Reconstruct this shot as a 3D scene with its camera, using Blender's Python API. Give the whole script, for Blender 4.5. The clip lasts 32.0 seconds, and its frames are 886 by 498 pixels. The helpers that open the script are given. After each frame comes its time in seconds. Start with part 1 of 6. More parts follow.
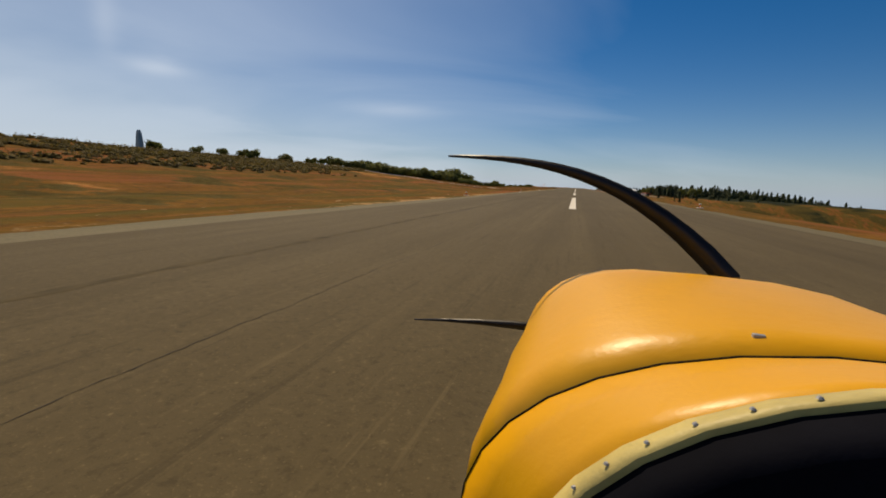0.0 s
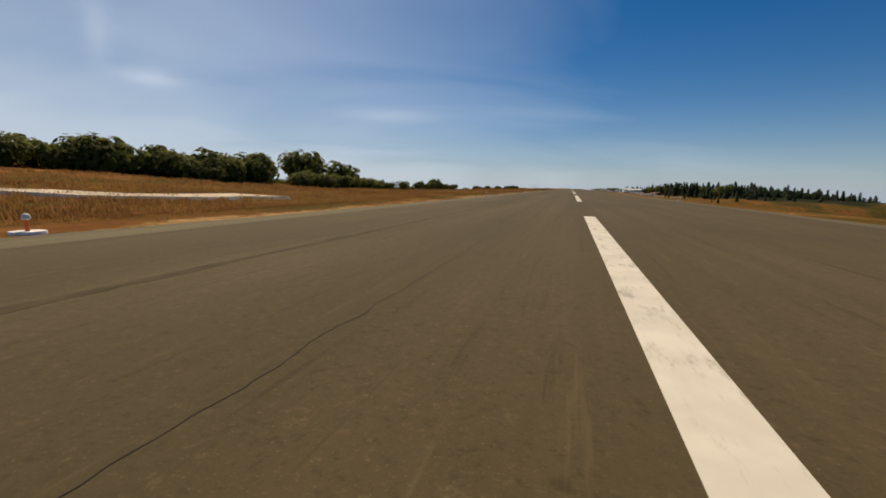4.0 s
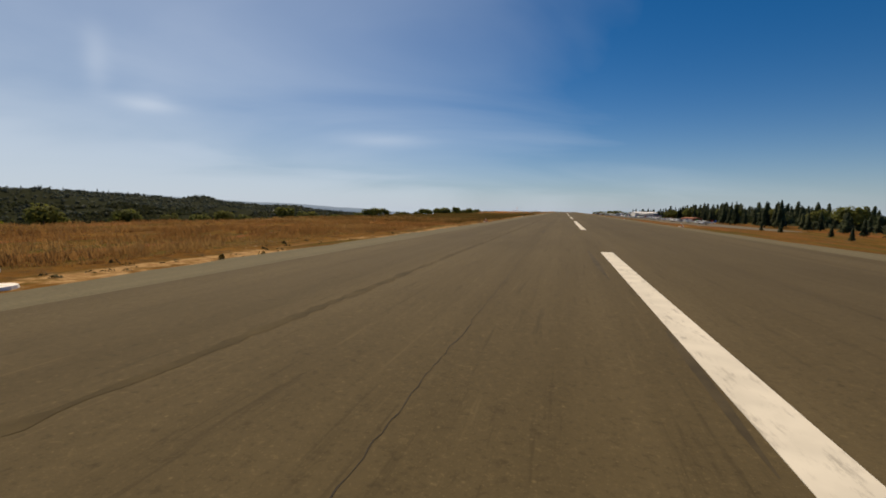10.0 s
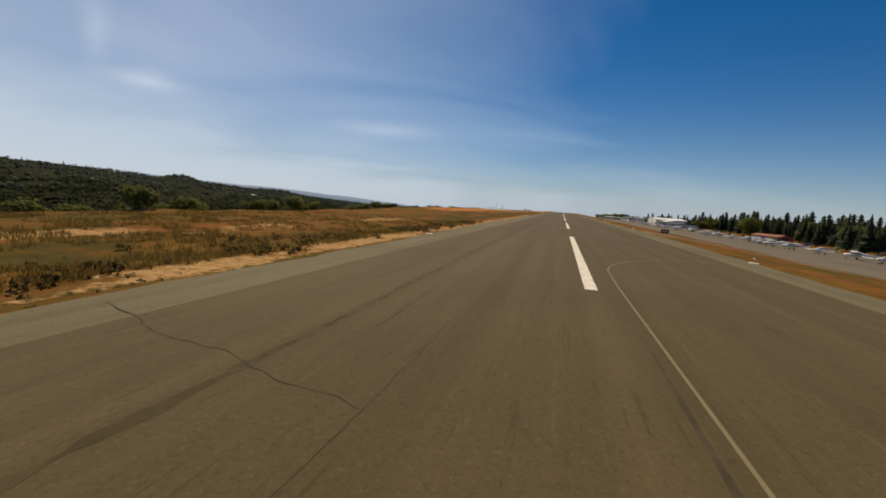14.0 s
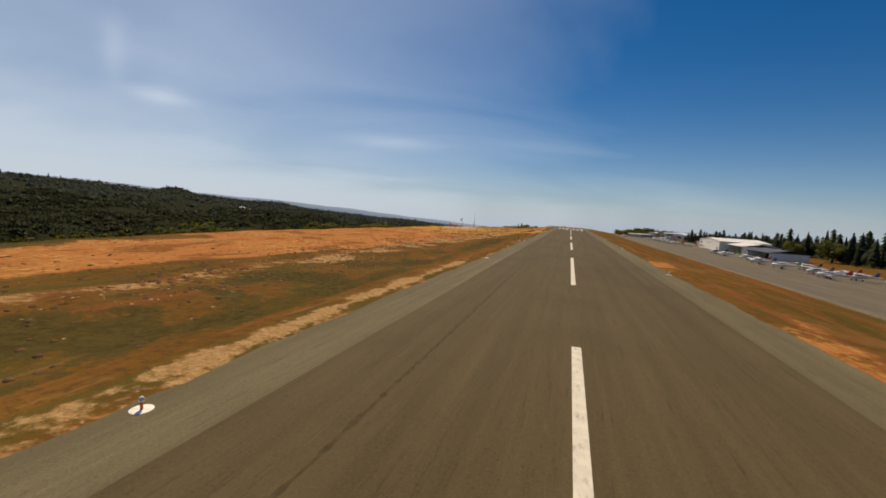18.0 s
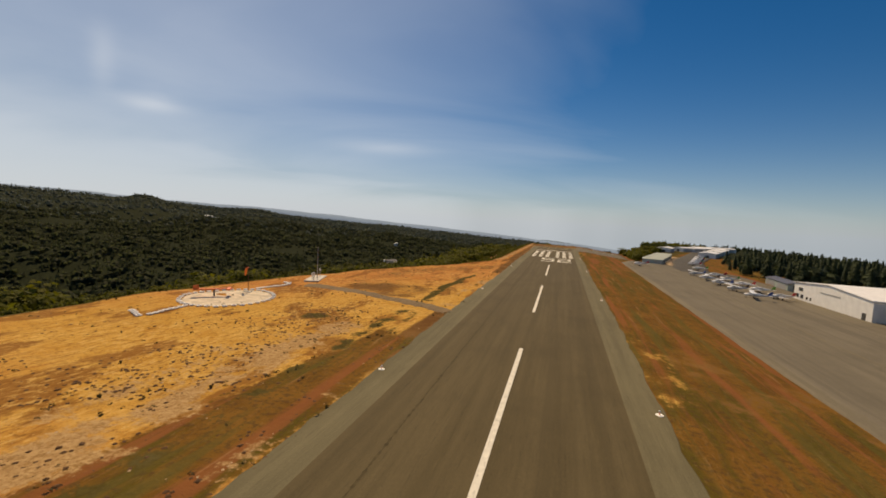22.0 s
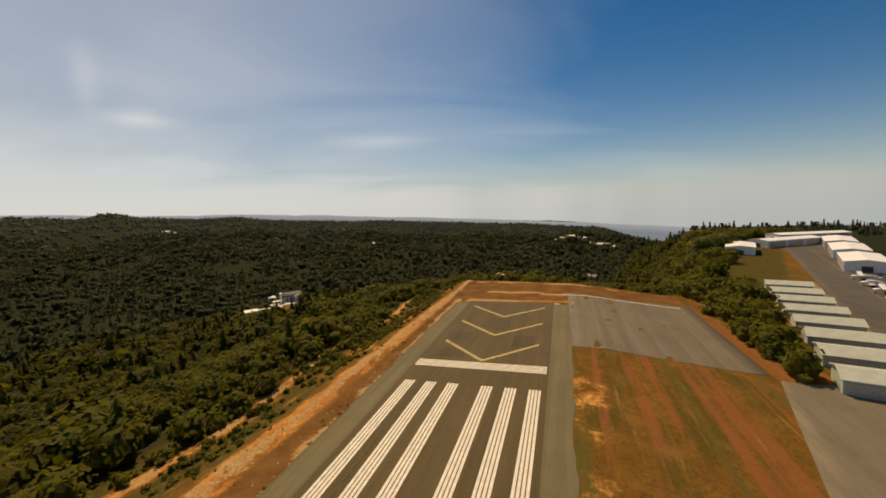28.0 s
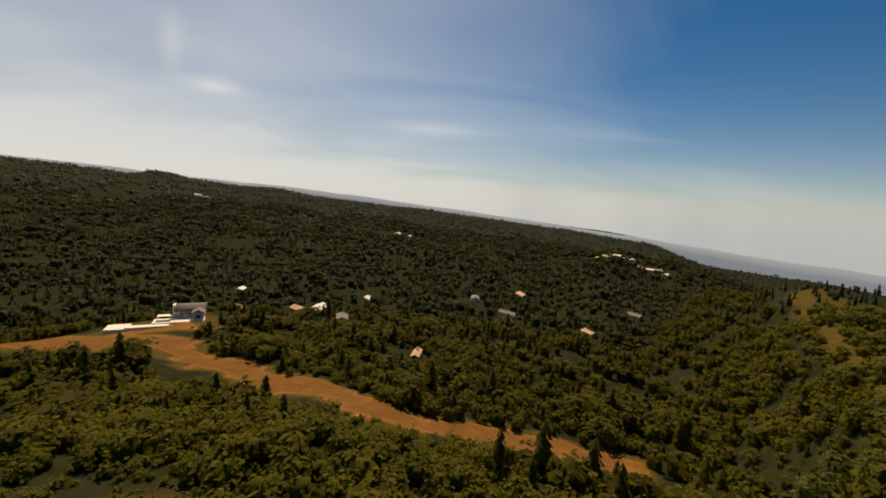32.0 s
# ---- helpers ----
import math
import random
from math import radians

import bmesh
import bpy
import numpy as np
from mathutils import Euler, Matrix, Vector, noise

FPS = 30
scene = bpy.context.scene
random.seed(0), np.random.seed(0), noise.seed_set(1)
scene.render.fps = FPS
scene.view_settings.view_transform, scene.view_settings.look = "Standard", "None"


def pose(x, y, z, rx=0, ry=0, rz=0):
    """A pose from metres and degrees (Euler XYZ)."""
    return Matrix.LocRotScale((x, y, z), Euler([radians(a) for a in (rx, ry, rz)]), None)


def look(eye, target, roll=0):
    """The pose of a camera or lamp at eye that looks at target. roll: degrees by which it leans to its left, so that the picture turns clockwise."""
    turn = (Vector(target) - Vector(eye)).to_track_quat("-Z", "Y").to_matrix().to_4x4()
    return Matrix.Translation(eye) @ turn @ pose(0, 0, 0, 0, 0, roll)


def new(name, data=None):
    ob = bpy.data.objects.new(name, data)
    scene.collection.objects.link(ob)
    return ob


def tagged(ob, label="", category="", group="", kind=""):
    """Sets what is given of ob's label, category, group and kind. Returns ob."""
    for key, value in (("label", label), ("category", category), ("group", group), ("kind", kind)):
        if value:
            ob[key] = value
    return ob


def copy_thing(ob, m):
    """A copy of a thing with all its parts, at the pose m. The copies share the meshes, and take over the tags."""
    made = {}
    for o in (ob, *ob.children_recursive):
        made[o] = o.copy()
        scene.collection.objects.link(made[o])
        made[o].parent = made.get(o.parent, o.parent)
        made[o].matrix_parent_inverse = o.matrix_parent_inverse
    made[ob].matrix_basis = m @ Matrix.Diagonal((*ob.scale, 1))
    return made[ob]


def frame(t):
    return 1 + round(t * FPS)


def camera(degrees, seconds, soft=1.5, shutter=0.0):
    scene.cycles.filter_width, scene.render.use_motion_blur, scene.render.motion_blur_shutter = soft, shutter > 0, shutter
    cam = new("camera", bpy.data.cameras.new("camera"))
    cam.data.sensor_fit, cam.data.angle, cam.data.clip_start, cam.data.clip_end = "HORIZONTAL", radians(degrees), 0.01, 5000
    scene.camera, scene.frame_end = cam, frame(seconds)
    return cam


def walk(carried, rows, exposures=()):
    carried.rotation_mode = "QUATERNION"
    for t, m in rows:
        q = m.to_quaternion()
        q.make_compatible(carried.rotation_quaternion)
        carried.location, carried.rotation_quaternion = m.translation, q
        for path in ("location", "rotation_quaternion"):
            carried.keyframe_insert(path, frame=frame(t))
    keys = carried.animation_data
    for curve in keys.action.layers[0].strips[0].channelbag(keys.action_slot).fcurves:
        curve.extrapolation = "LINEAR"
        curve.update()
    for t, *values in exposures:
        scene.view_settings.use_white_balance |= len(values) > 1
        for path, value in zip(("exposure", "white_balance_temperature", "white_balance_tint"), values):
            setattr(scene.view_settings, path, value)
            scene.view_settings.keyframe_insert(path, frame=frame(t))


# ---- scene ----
cam = camera(94.68, 32.0, soft=1.75)


def flight(x, y, z, yaw, pitch, roll):
    return pose(x, y, z, 0, 0, yaw) @ pose(0, 0, 0, 90 + pitch) @ pose(0, 0, 0, 0, 0, roll)


# seconds, x, y, z, yaw, pitch, roll; y runs along the runway, zero at the threshold that lies ahead
PATH = [
    (0.0, 0.10, -1018.73, 1.75, 17.42, -9.39, 2.55),
    (0.3, -0.31, -1010.58, 1.75, 16.28, -9.64, 2.59),
    (0.5, -0.54, -1005.15, 1.74, 16.26, -9.67, 2.83),
    (0.6, -0.65, -1002.44, 1.74, 15.35, -9.54, 2.69),
    (0.9, -0.89, -994.30, 1.71, 14.79, -8.62, 2.59),
    (1.2, -1.00, -986.17, 1.67, 14.63, -9.09, 2.46),
    (1.5, -1.02, -978.04, 1.62, 15.17, -9.42, 2.71),
    (1.8, -0.97, -969.89, 1.58, 15.41, -9.06, 3.25),
    (2.1, -0.90, -961.71, 1.53, 15.62, -9.62, 3.46),
    (2.4, -0.84, -953.49, 1.49, 15.80, -9.61, 3.66),
    (2.6, -0.81, -947.99, 1.46, 16.41, -9.08, 3.72),
    (2.7, -0.81, -945.23, 1.45, 16.39, -8.91, 3.52),
    (3.0, -0.83, -936.91, 1.41, 16.74, -8.65, 2.48),
    (3.3, -0.86, -928.54, 1.42, 16.82, -8.63, 1.45),
    (3.5, -0.89, -922.93, 1.42, 17.25, -8.71, 0.92),
    (5.5, -1.31, -865.44, 1.45, 16.13, -9.12, 2.68),
    (5.8, -1.44, -856.79, 1.49, 16.02, -8.96, 2.40),
    (6.0, -1.54, -851.02, 1.51, 16.13, -9.21, 2.19),
    (6.1, -1.58, -848.13, 1.51, 15.89, -9.57, 2.00),
    (6.4, -1.69, -839.45, 1.50, 15.58, -8.81, 2.30),
    (6.5, -1.70, -836.56, 1.48, 15.70, -8.62, 2.38),
    (6.7, -1.67, -830.77, 1.45, 15.50, -8.58, 2.17),
    (7.0, -1.56, -822.05, 1.41, 15.77, -8.99, 1.80),
    (7.3, -1.47, -813.24, 1.38, 15.65, -8.45, 2.07),
    (7.5, -1.45, -807.29, 1.38, 15.72, -8.18, 2.48),
    (7.6, -1.44, -804.29, 1.38, 15.92, -7.99, 2.67),
    (7.9, -1.46, -795.18, 1.41, 15.95, -7.31, 2.90),
    (8.0, -1.47, -792.09, 1.42, 15.83, -7.36, 2.72),
    (8.2, -1.48, -785.84, 1.44, 15.89, -7.25, 2.24),
    (8.5, -1.51, -776.26, 1.48, 15.44, -6.93, 1.66),
    (8.8, -1.60, -766.40, 1.58, 15.26, -6.27, 2.68),
    (9.0, -1.68, -759.70, 1.65, 15.28, -6.44, 3.09),
    (9.1, -1.72, -756.32, 1.69, 15.22, -6.39, 3.08),
    (9.4, -1.85, -746.01, 1.79, 15.22, -6.66, 2.22),
    (9.5, -1.89, -742.54, 1.82, 15.35, -6.65, 1.93),
    (9.7, -1.96, -735.53, 1.89, 15.50, -6.52, 1.39),
    (10.0, -2.02, -724.89, 1.96, 16.39, -5.63, 1.01),
    (10.3, -1.97, -714.14, 2.00, 16.83, -6.29, 0.39),
    (10.5, -1.92, -706.90, 2.02, 17.03, -6.32, 0.08),
    (10.6, -1.89, -703.27, 2.03, 16.87, -6.27, -0.10),
    (10.9, -1.82, -692.30, 2.06, 16.96, -6.04, -0.54),
    (11.0, -1.79, -688.62, 2.07, 16.86, -5.91, -0.48),
    (11.2, -1.74, -681.23, 2.09, 16.83, -5.79, -0.01),
    (11.5, -1.64, -670.10, 2.12, 16.90, -6.14, 1.01),
    (12.0, -1.45, -651.40, 2.14, 16.57, -6.48, 2.21),
    (12.1, -1.42, -647.65, 2.14, 16.49, -6.54, 2.25),
    (12.4, -1.36, -636.38, 2.18, 16.21, -6.94, 2.06),
    (12.5, -1.36, -632.62, 2.20, 16.11, -6.81, 2.13),
    (12.7, -1.37, -625.09, 2.26, 15.84, -6.29, 2.42),
    (13.0, -1.41, -613.80, 2.38, 15.21, -6.20, 2.50),
    (13.3, -1.46, -602.51, 2.61, 14.99, -5.82, 1.98),
    (13.5, -1.50, -594.98, 2.81, 15.65, -5.59, 2.11),
    (13.6, -1.51, -591.22, 2.91, 15.83, -5.68, 2.38),
    (13.9, -1.54, -579.93, 3.22, 15.79, -6.39, 3.70),
    (14.0, -1.55, -576.17, 3.33, 15.73, -6.55, 3.95),
    (14.2, -1.56, -568.64, 3.54, 15.51, -6.34, 4.08),
    (14.5, -1.57, -557.35, 3.83, 15.32, -6.30, 3.42),
    (16.5, -1.15, -481.07, 4.75, 15.83, -5.62, 0.50),
    (16.8, -1.16, -469.63, 5.18, 15.72, -5.23, 0.58),
    (17.0, -1.17, -462.00, 5.50, 16.13, -5.04, 0.98),
    (17.1, -1.17, -458.19, 5.66, 16.24, -5.03, 1.29),
    (17.4, -1.15, -446.78, 6.19, 16.70, -4.68, 2.76),
    (17.5, -1.13, -442.98, 6.38, 16.68, -4.85, 3.11),
    (17.7, -1.09, -435.39, 6.76, 16.72, -5.19, 3.61),
    (18.0, -0.98, -424.05, 7.36, 16.99, -5.04, 3.66),
    (18.1, -0.93, -420.28, 7.56, 16.95, -5.05, 3.25),
    (18.5, -0.67, -405.23, 8.41, 17.28, -4.24, 1.02),
    (18.8, -0.44, -393.94, 9.07, 17.76, -4.05, 0.58),
    (18.9, -0.36, -390.17, 9.30, 17.69, -3.98, 0.54),
    (19.0, -0.27, -386.41, 9.53, 17.59, -3.79, 0.51),
    (19.2, -0.09, -378.89, 9.99, 17.49, -3.00, 0.17),
    (19.5, 0.21, -367.60, 10.72, 17.58, -2.73, -0.87),
    (20.0, 0.72, -348.76, 12.03, 17.81, -2.60, -0.37),
    (20.4, 1.25, -333.68, 13.15, 17.64, -2.83, 0.09),
    (20.5, 1.40, -329.92, 13.43, 17.80, -2.94, 0.28),
    (20.7, 1.72, -322.38, 14.00, 17.37, -3.21, 0.83),
    (21.0, 2.26, -311.06, 14.85, 17.56, -3.76, 1.87),
    (21.5, 3.28, -292.16, 16.26, 16.86, -4.59, 3.99),
    (21.6, 3.49, -288.39, 16.53, 16.61, -4.89, 3.90),
    (22.0, 4.32, -273.28, 17.59, 16.14, -4.34, 3.00),
    (22.2, 4.68, -265.76, 18.08, 15.74, -4.59, 1.41),
    (22.5, 5.16, -254.51, 18.77, 15.35, -3.72, -0.62),
    (23.0, 5.68, -236.10, 19.75, 14.97, -4.29, 0.26),
    (23.5, 6.01, -218.15, 20.64, 15.75, -5.06, -0.22),
    (23.9, 6.36, -203.87, 21.40, 17.58, -6.52, 0.56),
    (24.0, 6.46, -200.31, 21.59, 16.26, -5.51, 0.02),
    (24.5, 7.08, -182.49, 22.56, 16.25, -6.19, -1.20),
    (25.0, 7.71, -164.86, 23.49, 16.07, -6.28, -1.87),
    (25.5, 8.34, -147.52, 24.31, 15.92, -7.03, -2.61),
    (27.5, 12.73, -80.85, 26.45, 16.16, -6.33, -0.53),
    (27.8, 13.36, -70.78, 26.85, 16.19, -6.31, -1.72),
    (28.0, 13.79, -64.05, 27.12, 16.43, -5.97, -2.43),
    (28.5, 14.94, -47.18, 27.81, 16.36, -6.19, -2.31),
    (29.0, 16.02, -30.28, 28.55, 15.60, -6.40, 1.98),
    (29.5, 16.94, -13.51, 29.39, 15.22, -6.72, 5.02),
    (30.0, 17.73, 3.07, 30.35, 15.22, -6.97, 6.81),
    (30.5, 18.37, 19.43, 31.39, 15.86, -7.78, 9.81),
    (31.0, 18.82, 35.55, 32.46, 17.60, -8.03, 9.88),
    (31.4, 19.01, 48.32, 33.33, 20.15, -8.23, 7.48),
    (31.5, 19.04, 51.51, 33.55, 20.48, -7.57, 6.63),
    (32.0, 19.16, 67.44, 34.68, 22.17, -7.15, 4.31),
]
walk(cam, [(r[0], flight(*r[1:])) for r in PATH], [(0.0, 0.05, 7450, 13), (14.0, 0.08, 7450, 13), (20.0, 0.1, 7800, 14), (24.0, 0.12, 8800, 15), (32.0, 0.26, 9900, 16)])

# ---- light ----
SUN_AZ, SUN_EL = -33.0, 52.0
world = bpy.data.worlds.new("world")
scene.world = world
world.use_nodes = True
wt = world.node_tree
wt.nodes.clear()
w_out = wt.nodes.new("ShaderNodeOutputWorld")
w_bg = wt.nodes.new("ShaderNodeBackground")
w_bg.inputs["Strength"].default_value = 0.062
sky = wt.nodes.new("ShaderNodeTexSky")
sky.sky_type = "NISHITA"
sky.sun_disc = False
sky.sun_elevation, sky.sun_rotation = radians(SUN_EL), radians(SUN_AZ)
sky.air_density, sky.dust_density, sky.ozone_density = 1.0, 0.3, 5.0
sky.altitude = 1500
# thin high cirrus: stretched noise on the sky's directions, denser towards the north-west
w_tc = wt.nodes.new("ShaderNodeTexCoord")
w_sep = wt.nodes.new("ShaderNodeSeparateXYZ")
wt.links.new(w_tc.outputs["Generated"], w_sep.inputs[0])


def wmath(op, a, b=None, c=None, clamp=False):
    n = wt.nodes.new("ShaderNodeMath")
    n.operation, n.use_clamp = op, clamp
    for i, v in enumerate((a, b, c)):
        if v is None:
            continue
        if isinstance(v, (int, float)):
            n.inputs[i].default_value = v
        else:
            wt.links.new(v, n.inputs[i])
    return n.outputs[0]


up = wmath("MAXIMUM", w_sep.outputs["Z"], 0.03)
pu = wmath("DIVIDE", w_sep.outputs["X"], wmath("ADD", up, 0.22))
pv = wmath("DIVIDE", w_sep.outputs["Y"], wmath("ADD", up, 0.22))
w_cmb = wt.nodes.new("ShaderNodeCombineXYZ")
wt.links.new(wmath("ADD", wmath("MULTIPLY", pu, 0.75), wmath("MULTIPLY", pv, 0.35)), w_cmb.inputs[0])
wt.links.new(wmath("MULTIPLY", wmath("SUBTRACT", pv, wmath("MULTIPLY", pu, 0.4)), 1.5), w_cmb.inputs[1])
w_n = wt.nodes.new("ShaderNodeTexNoise")
w_n.inputs["Scale"].default_value, w_n.inputs["Detail"].default_value, w_n.inputs["Roughness"].default_value = 0.7, 6.0, 0.48
w_n.inputs["Distortion"].default_value = 0.6
wt.links.new(w_cmb.outputs[0], w_n.inputs["Vector"])
height = wmath("MAXIMUM", w_sep.outputs["Z"], 0.0)
# a milky bank of cloud, high in the west and thinning towards the east
bank_top = wmath("ADD", wmath("MULTIPLY", w_sep.outputs["X"], -0.17), 0.115)
ragged = wmath("MULTIPLY", wmath("SUBTRACT", w_n.outputs[0], 0.5), 0.34)
inside_bank = wmath("DIVIDE", wmath("SUBTRACT", wmath("ADD", bank_top, ragged), height), 0.2, clamp=True)
inside_bank = wmath("MULTIPLY", wmath("MULTIPLY", inside_bank, inside_bank), wmath("SUBTRACT", 3.0, wmath("MULTIPLY", inside_bank, 2.0)))
cloud_bank = wmath("MULTIPLY", inside_bank, wmath("SUBTRACT", 0.33, wmath("MULTIPLY", w_sep.outputs["X"], 0.25)))
thin_veil = wmath("ADD", wmath("MULTIPLY", wmath("SUBTRACT", w_n.outputs[0], 0.4), 0.6), wmath("MULTIPLY", w_sep.outputs["X"], -0.4), clamp=True)
veil = wmath("MAXIMUM", cloud_bank, thin_veil, clamp=True)
# small bright wisps within the bank: bearing (tangent), height, half width, half depth, strength
bearing = wmath("DIVIDE", w_sep.outputs["X"], wmath("MAXIMUM", w_sep.outputs["Y"], 0.05))
for wisp_at, wisp_z, wisp_w, wisp_d, wisp_s in ((-1.27, 0.19, 0.13, 0.016, 0.3), (-0.47, 0.155, 0.12, 0.014, 0.2), (-1.48, 0.25, 0.06, 0.05, 0.14)):
    du = wmath("DIVIDE", wmath("SUBTRACT", bearing, wisp_at), wisp_w)
    dz = wmath("DIVIDE", wmath("SUBTRACT", height, wmath("ADD", wisp_z, wmath("MULTIPLY", ragged, 0.12))), wisp_d)
    fall = wmath("POWER", 2.718, wmath("MULTIPLY", wmath("ADD", wmath("MULTIPLY", du, du), wmath("MULTIPLY", dz, dz)), -1.0))
    veil = wmath("ADD", veil, wmath("MULTIPLY", fall, wisp_s), clamp=True)
w_mix = wt.nodes.new("ShaderNodeMix")
w_mix.data_type = "RGBA"
wt.links.new(veil, w_mix.inputs["Factor"])
w_hue = wt.nodes.new("ShaderNodeHueSaturation")
w_hue.inputs["Hue"].default_value = 0.502
w_hue.inputs["Saturation"].default_value, w_hue.inputs["Value"].default_value = 1.36, 1.04
wt.links.new(sky.outputs[0], w_hue.inputs["Color"])
w_low = wt.nodes.new("ShaderNodeMix")
w_low.data_type = "RGBA"
wt.links.new(wmath("MULTIPLY", wmath("POWER", wmath("SUBTRACT", 1.0, height, clamp=True), wmath("ADD", wmath("MULTIPLY", w_sep.outputs["X"], 6.0), 9.5)), 0.84, clamp=True), w_low.inputs["Factor"])
wt.links.new(w_hue.outputs[0], w_low.inputs["A"])
w_low.inputs["B"].default_value = (4.6, 6.3, 8.6, 1)
wt.links.new(w_low.outputs["Result"], w_mix.inputs["A"])
w_mix.inputs["B"].default_value = (9.6, 11.6, 14.4, 1)
wt.links.new(w_mix.outputs["Result"], w_bg.inputs["Color"])
wt.links.new(w_bg.outputs[0], w_out.inputs[0])

sun = new("sun", bpy.data.lights.new("sun", "SUN"))
sun.data.energy, sun.data.angle, sun.data.color = 3.8, radians(0.6), (1.0, 0.86, 0.64)
az, el = radians(SUN_AZ), radians(SUN_EL)
sun.matrix_world = look((0, 0, 400), (-400 * math.sin(az) * math.cos(el), -400 * math.cos(az) * math.cos(el), 400 - 400 * math.sin(el)))


# ---- materials ----
class Nodes:
    """Short forms for a node material."""

    def __init__(self, name, rough=0.8, metal=0.0, spec=0.3):
        self.mat = bpy.data.materials.new(name)
        self.mat.use_nodes = True
        self.t = self.mat.node_tree
        self.bsdf = self.t.nodes["Principled BSDF"]
        self.bsdf.inputs["Roughness"].default_value = rough
        self.bsdf.inputs["Metallic"].default_value = metal
        self.bsdf.inputs["Specular IOR Level"].default_value = spec
        self.geo = None

    def put(self, value, socket):
        if isinstance(value, (int, float)):
            socket.default_value = value
        elif isinstance(value, tuple):
            socket.default_value = (*value, 1)[:4] if len(socket.default_value) == 4 else value
        else:
            self.t.links.new(value, socket)

    def pos(self):
        if self.geo is None:
            self.geo = self.t.nodes.new("ShaderNodeNewGeometry")
        return self.geo.outputs["Position"]

    def local(self):
        return self.t.nodes.new("ShaderNodeTexCoord").outputs["Object"]

    def stretch(self, vector, sx, sy, sz):
        n = self.t.nodes.new("ShaderNodeMapping")
        self.t.links.new(vector, n.inputs[0])
        n.inputs["Scale"].default_value = (sx, sy, sz)
        return n.outputs[0]

    def noise(self, vector, scale, detail=4.0, rough=0.55, distortion=0.0):
        n = self.t.nodes.new("ShaderNodeTexNoise")
        self.t.links.new(vector, n.inputs["Vector"])
        n.inputs["Scale"].default_value, n.inputs["Detail"].default_value = scale, detail
        n.inputs["Roughness"].default_value, n.inputs["Distortion"].default_value = rough, distortion
        return n.outputs["Fac"]

    def voronoi(self, vector, scale, out="Distance"):
        n = self.t.nodes.new("ShaderNodeTexVoronoi")
        self.t.links.new(vector, n.inputs["Vector"])
        n.inputs["Scale"].default_value = scale
        return n.outputs[out]

    def math(self, op, a, b=0.0):
        n = self.t.nodes.new("ShaderNodeMath")
        n.operation = op
        self.put(a, n.inputs[0])
        self.put(b, n.inputs[1])
        return n.outputs[0]

    def ramp(self, fac, a, b):
        n = self.t.nodes.new("ShaderNodeMapRange")
        n.interpolation_type = "SMOOTHSTEP"
        self.put(fac, n.inputs["Value"])
        n.inputs["From Min"].default_value, n.inputs["From Max"].default_value = a, b
        return n.outputs[0]

    def mix(self, fac, a, b, mode="MIX"):
        n = self.t.nodes.new("ShaderNodeMix")
        n.data_type, n.blend_type = "RGBA", mode
        self.put(fac, n.inputs["Factor"])
        self.put(a, n.inputs["A"])
        self.put(b, n.inputs["B"])
        return n.outputs["Result"]

    def random(self, island=True):
        if island:
            self.pos()
            return self.geo.outputs["Random Per Island"]
        return self.t.nodes.new("ShaderNodeObjectInfo").outputs["Random"]

    def attribute(self, name):
        n = self.t.nodes.new("ShaderNodeAttribute")
        n.attribute_name = name
        s = self.t.nodes.new("ShaderNodeSeparateColor")
        self.t.links.new(n.outputs["Color"], s.inputs[0])
        return s.outputs

    def alpha(self, name):
        n = self.t.nodes.new("ShaderNodeAttribute")
        n.attribute_name = name
        return n.outputs["Alpha"]

    def bump(self, height, distance, strength=0.6):
        n = self.t.nodes.new("ShaderNodeBump")
        n.inputs["Strength"].default_value, n.inputs["Distance"].default_value = strength, distance
        self.put(height, n.inputs["Height"])
        self.t.links.new(n.outputs[0], self.bsdf.inputs["Normal"])

    def colour(self, value):
        self.put(value, self.bsdf.inputs["Base Color"])
        return self.mat


def plain(name, colour, rough=0.6, metal=0.0, vary=0.18, scale=3.0, spec=0.3):
    m = Nodes(name, rough, metal, spec)
    p = m.local()
    n = m.noise(p, scale, 5)
    f = m.noise(p, scale * 14, 3)
    dark = tuple(c * (1 - vary) for c in colour)
    light = tuple(min(1, c * (1 + vary * 0.6)) for c in colour)
    c = m.mix(m.ramp(n, 0.3, 0.7), dark, light)
    c = m.mix(m.math("MULTIPLY", m.ramp(f, 0.55, 0.8), vary), c, tuple(c * 0.5 for c in colour))
    m.bump(f, 0.004, 0.25)
    return m.colour(c)


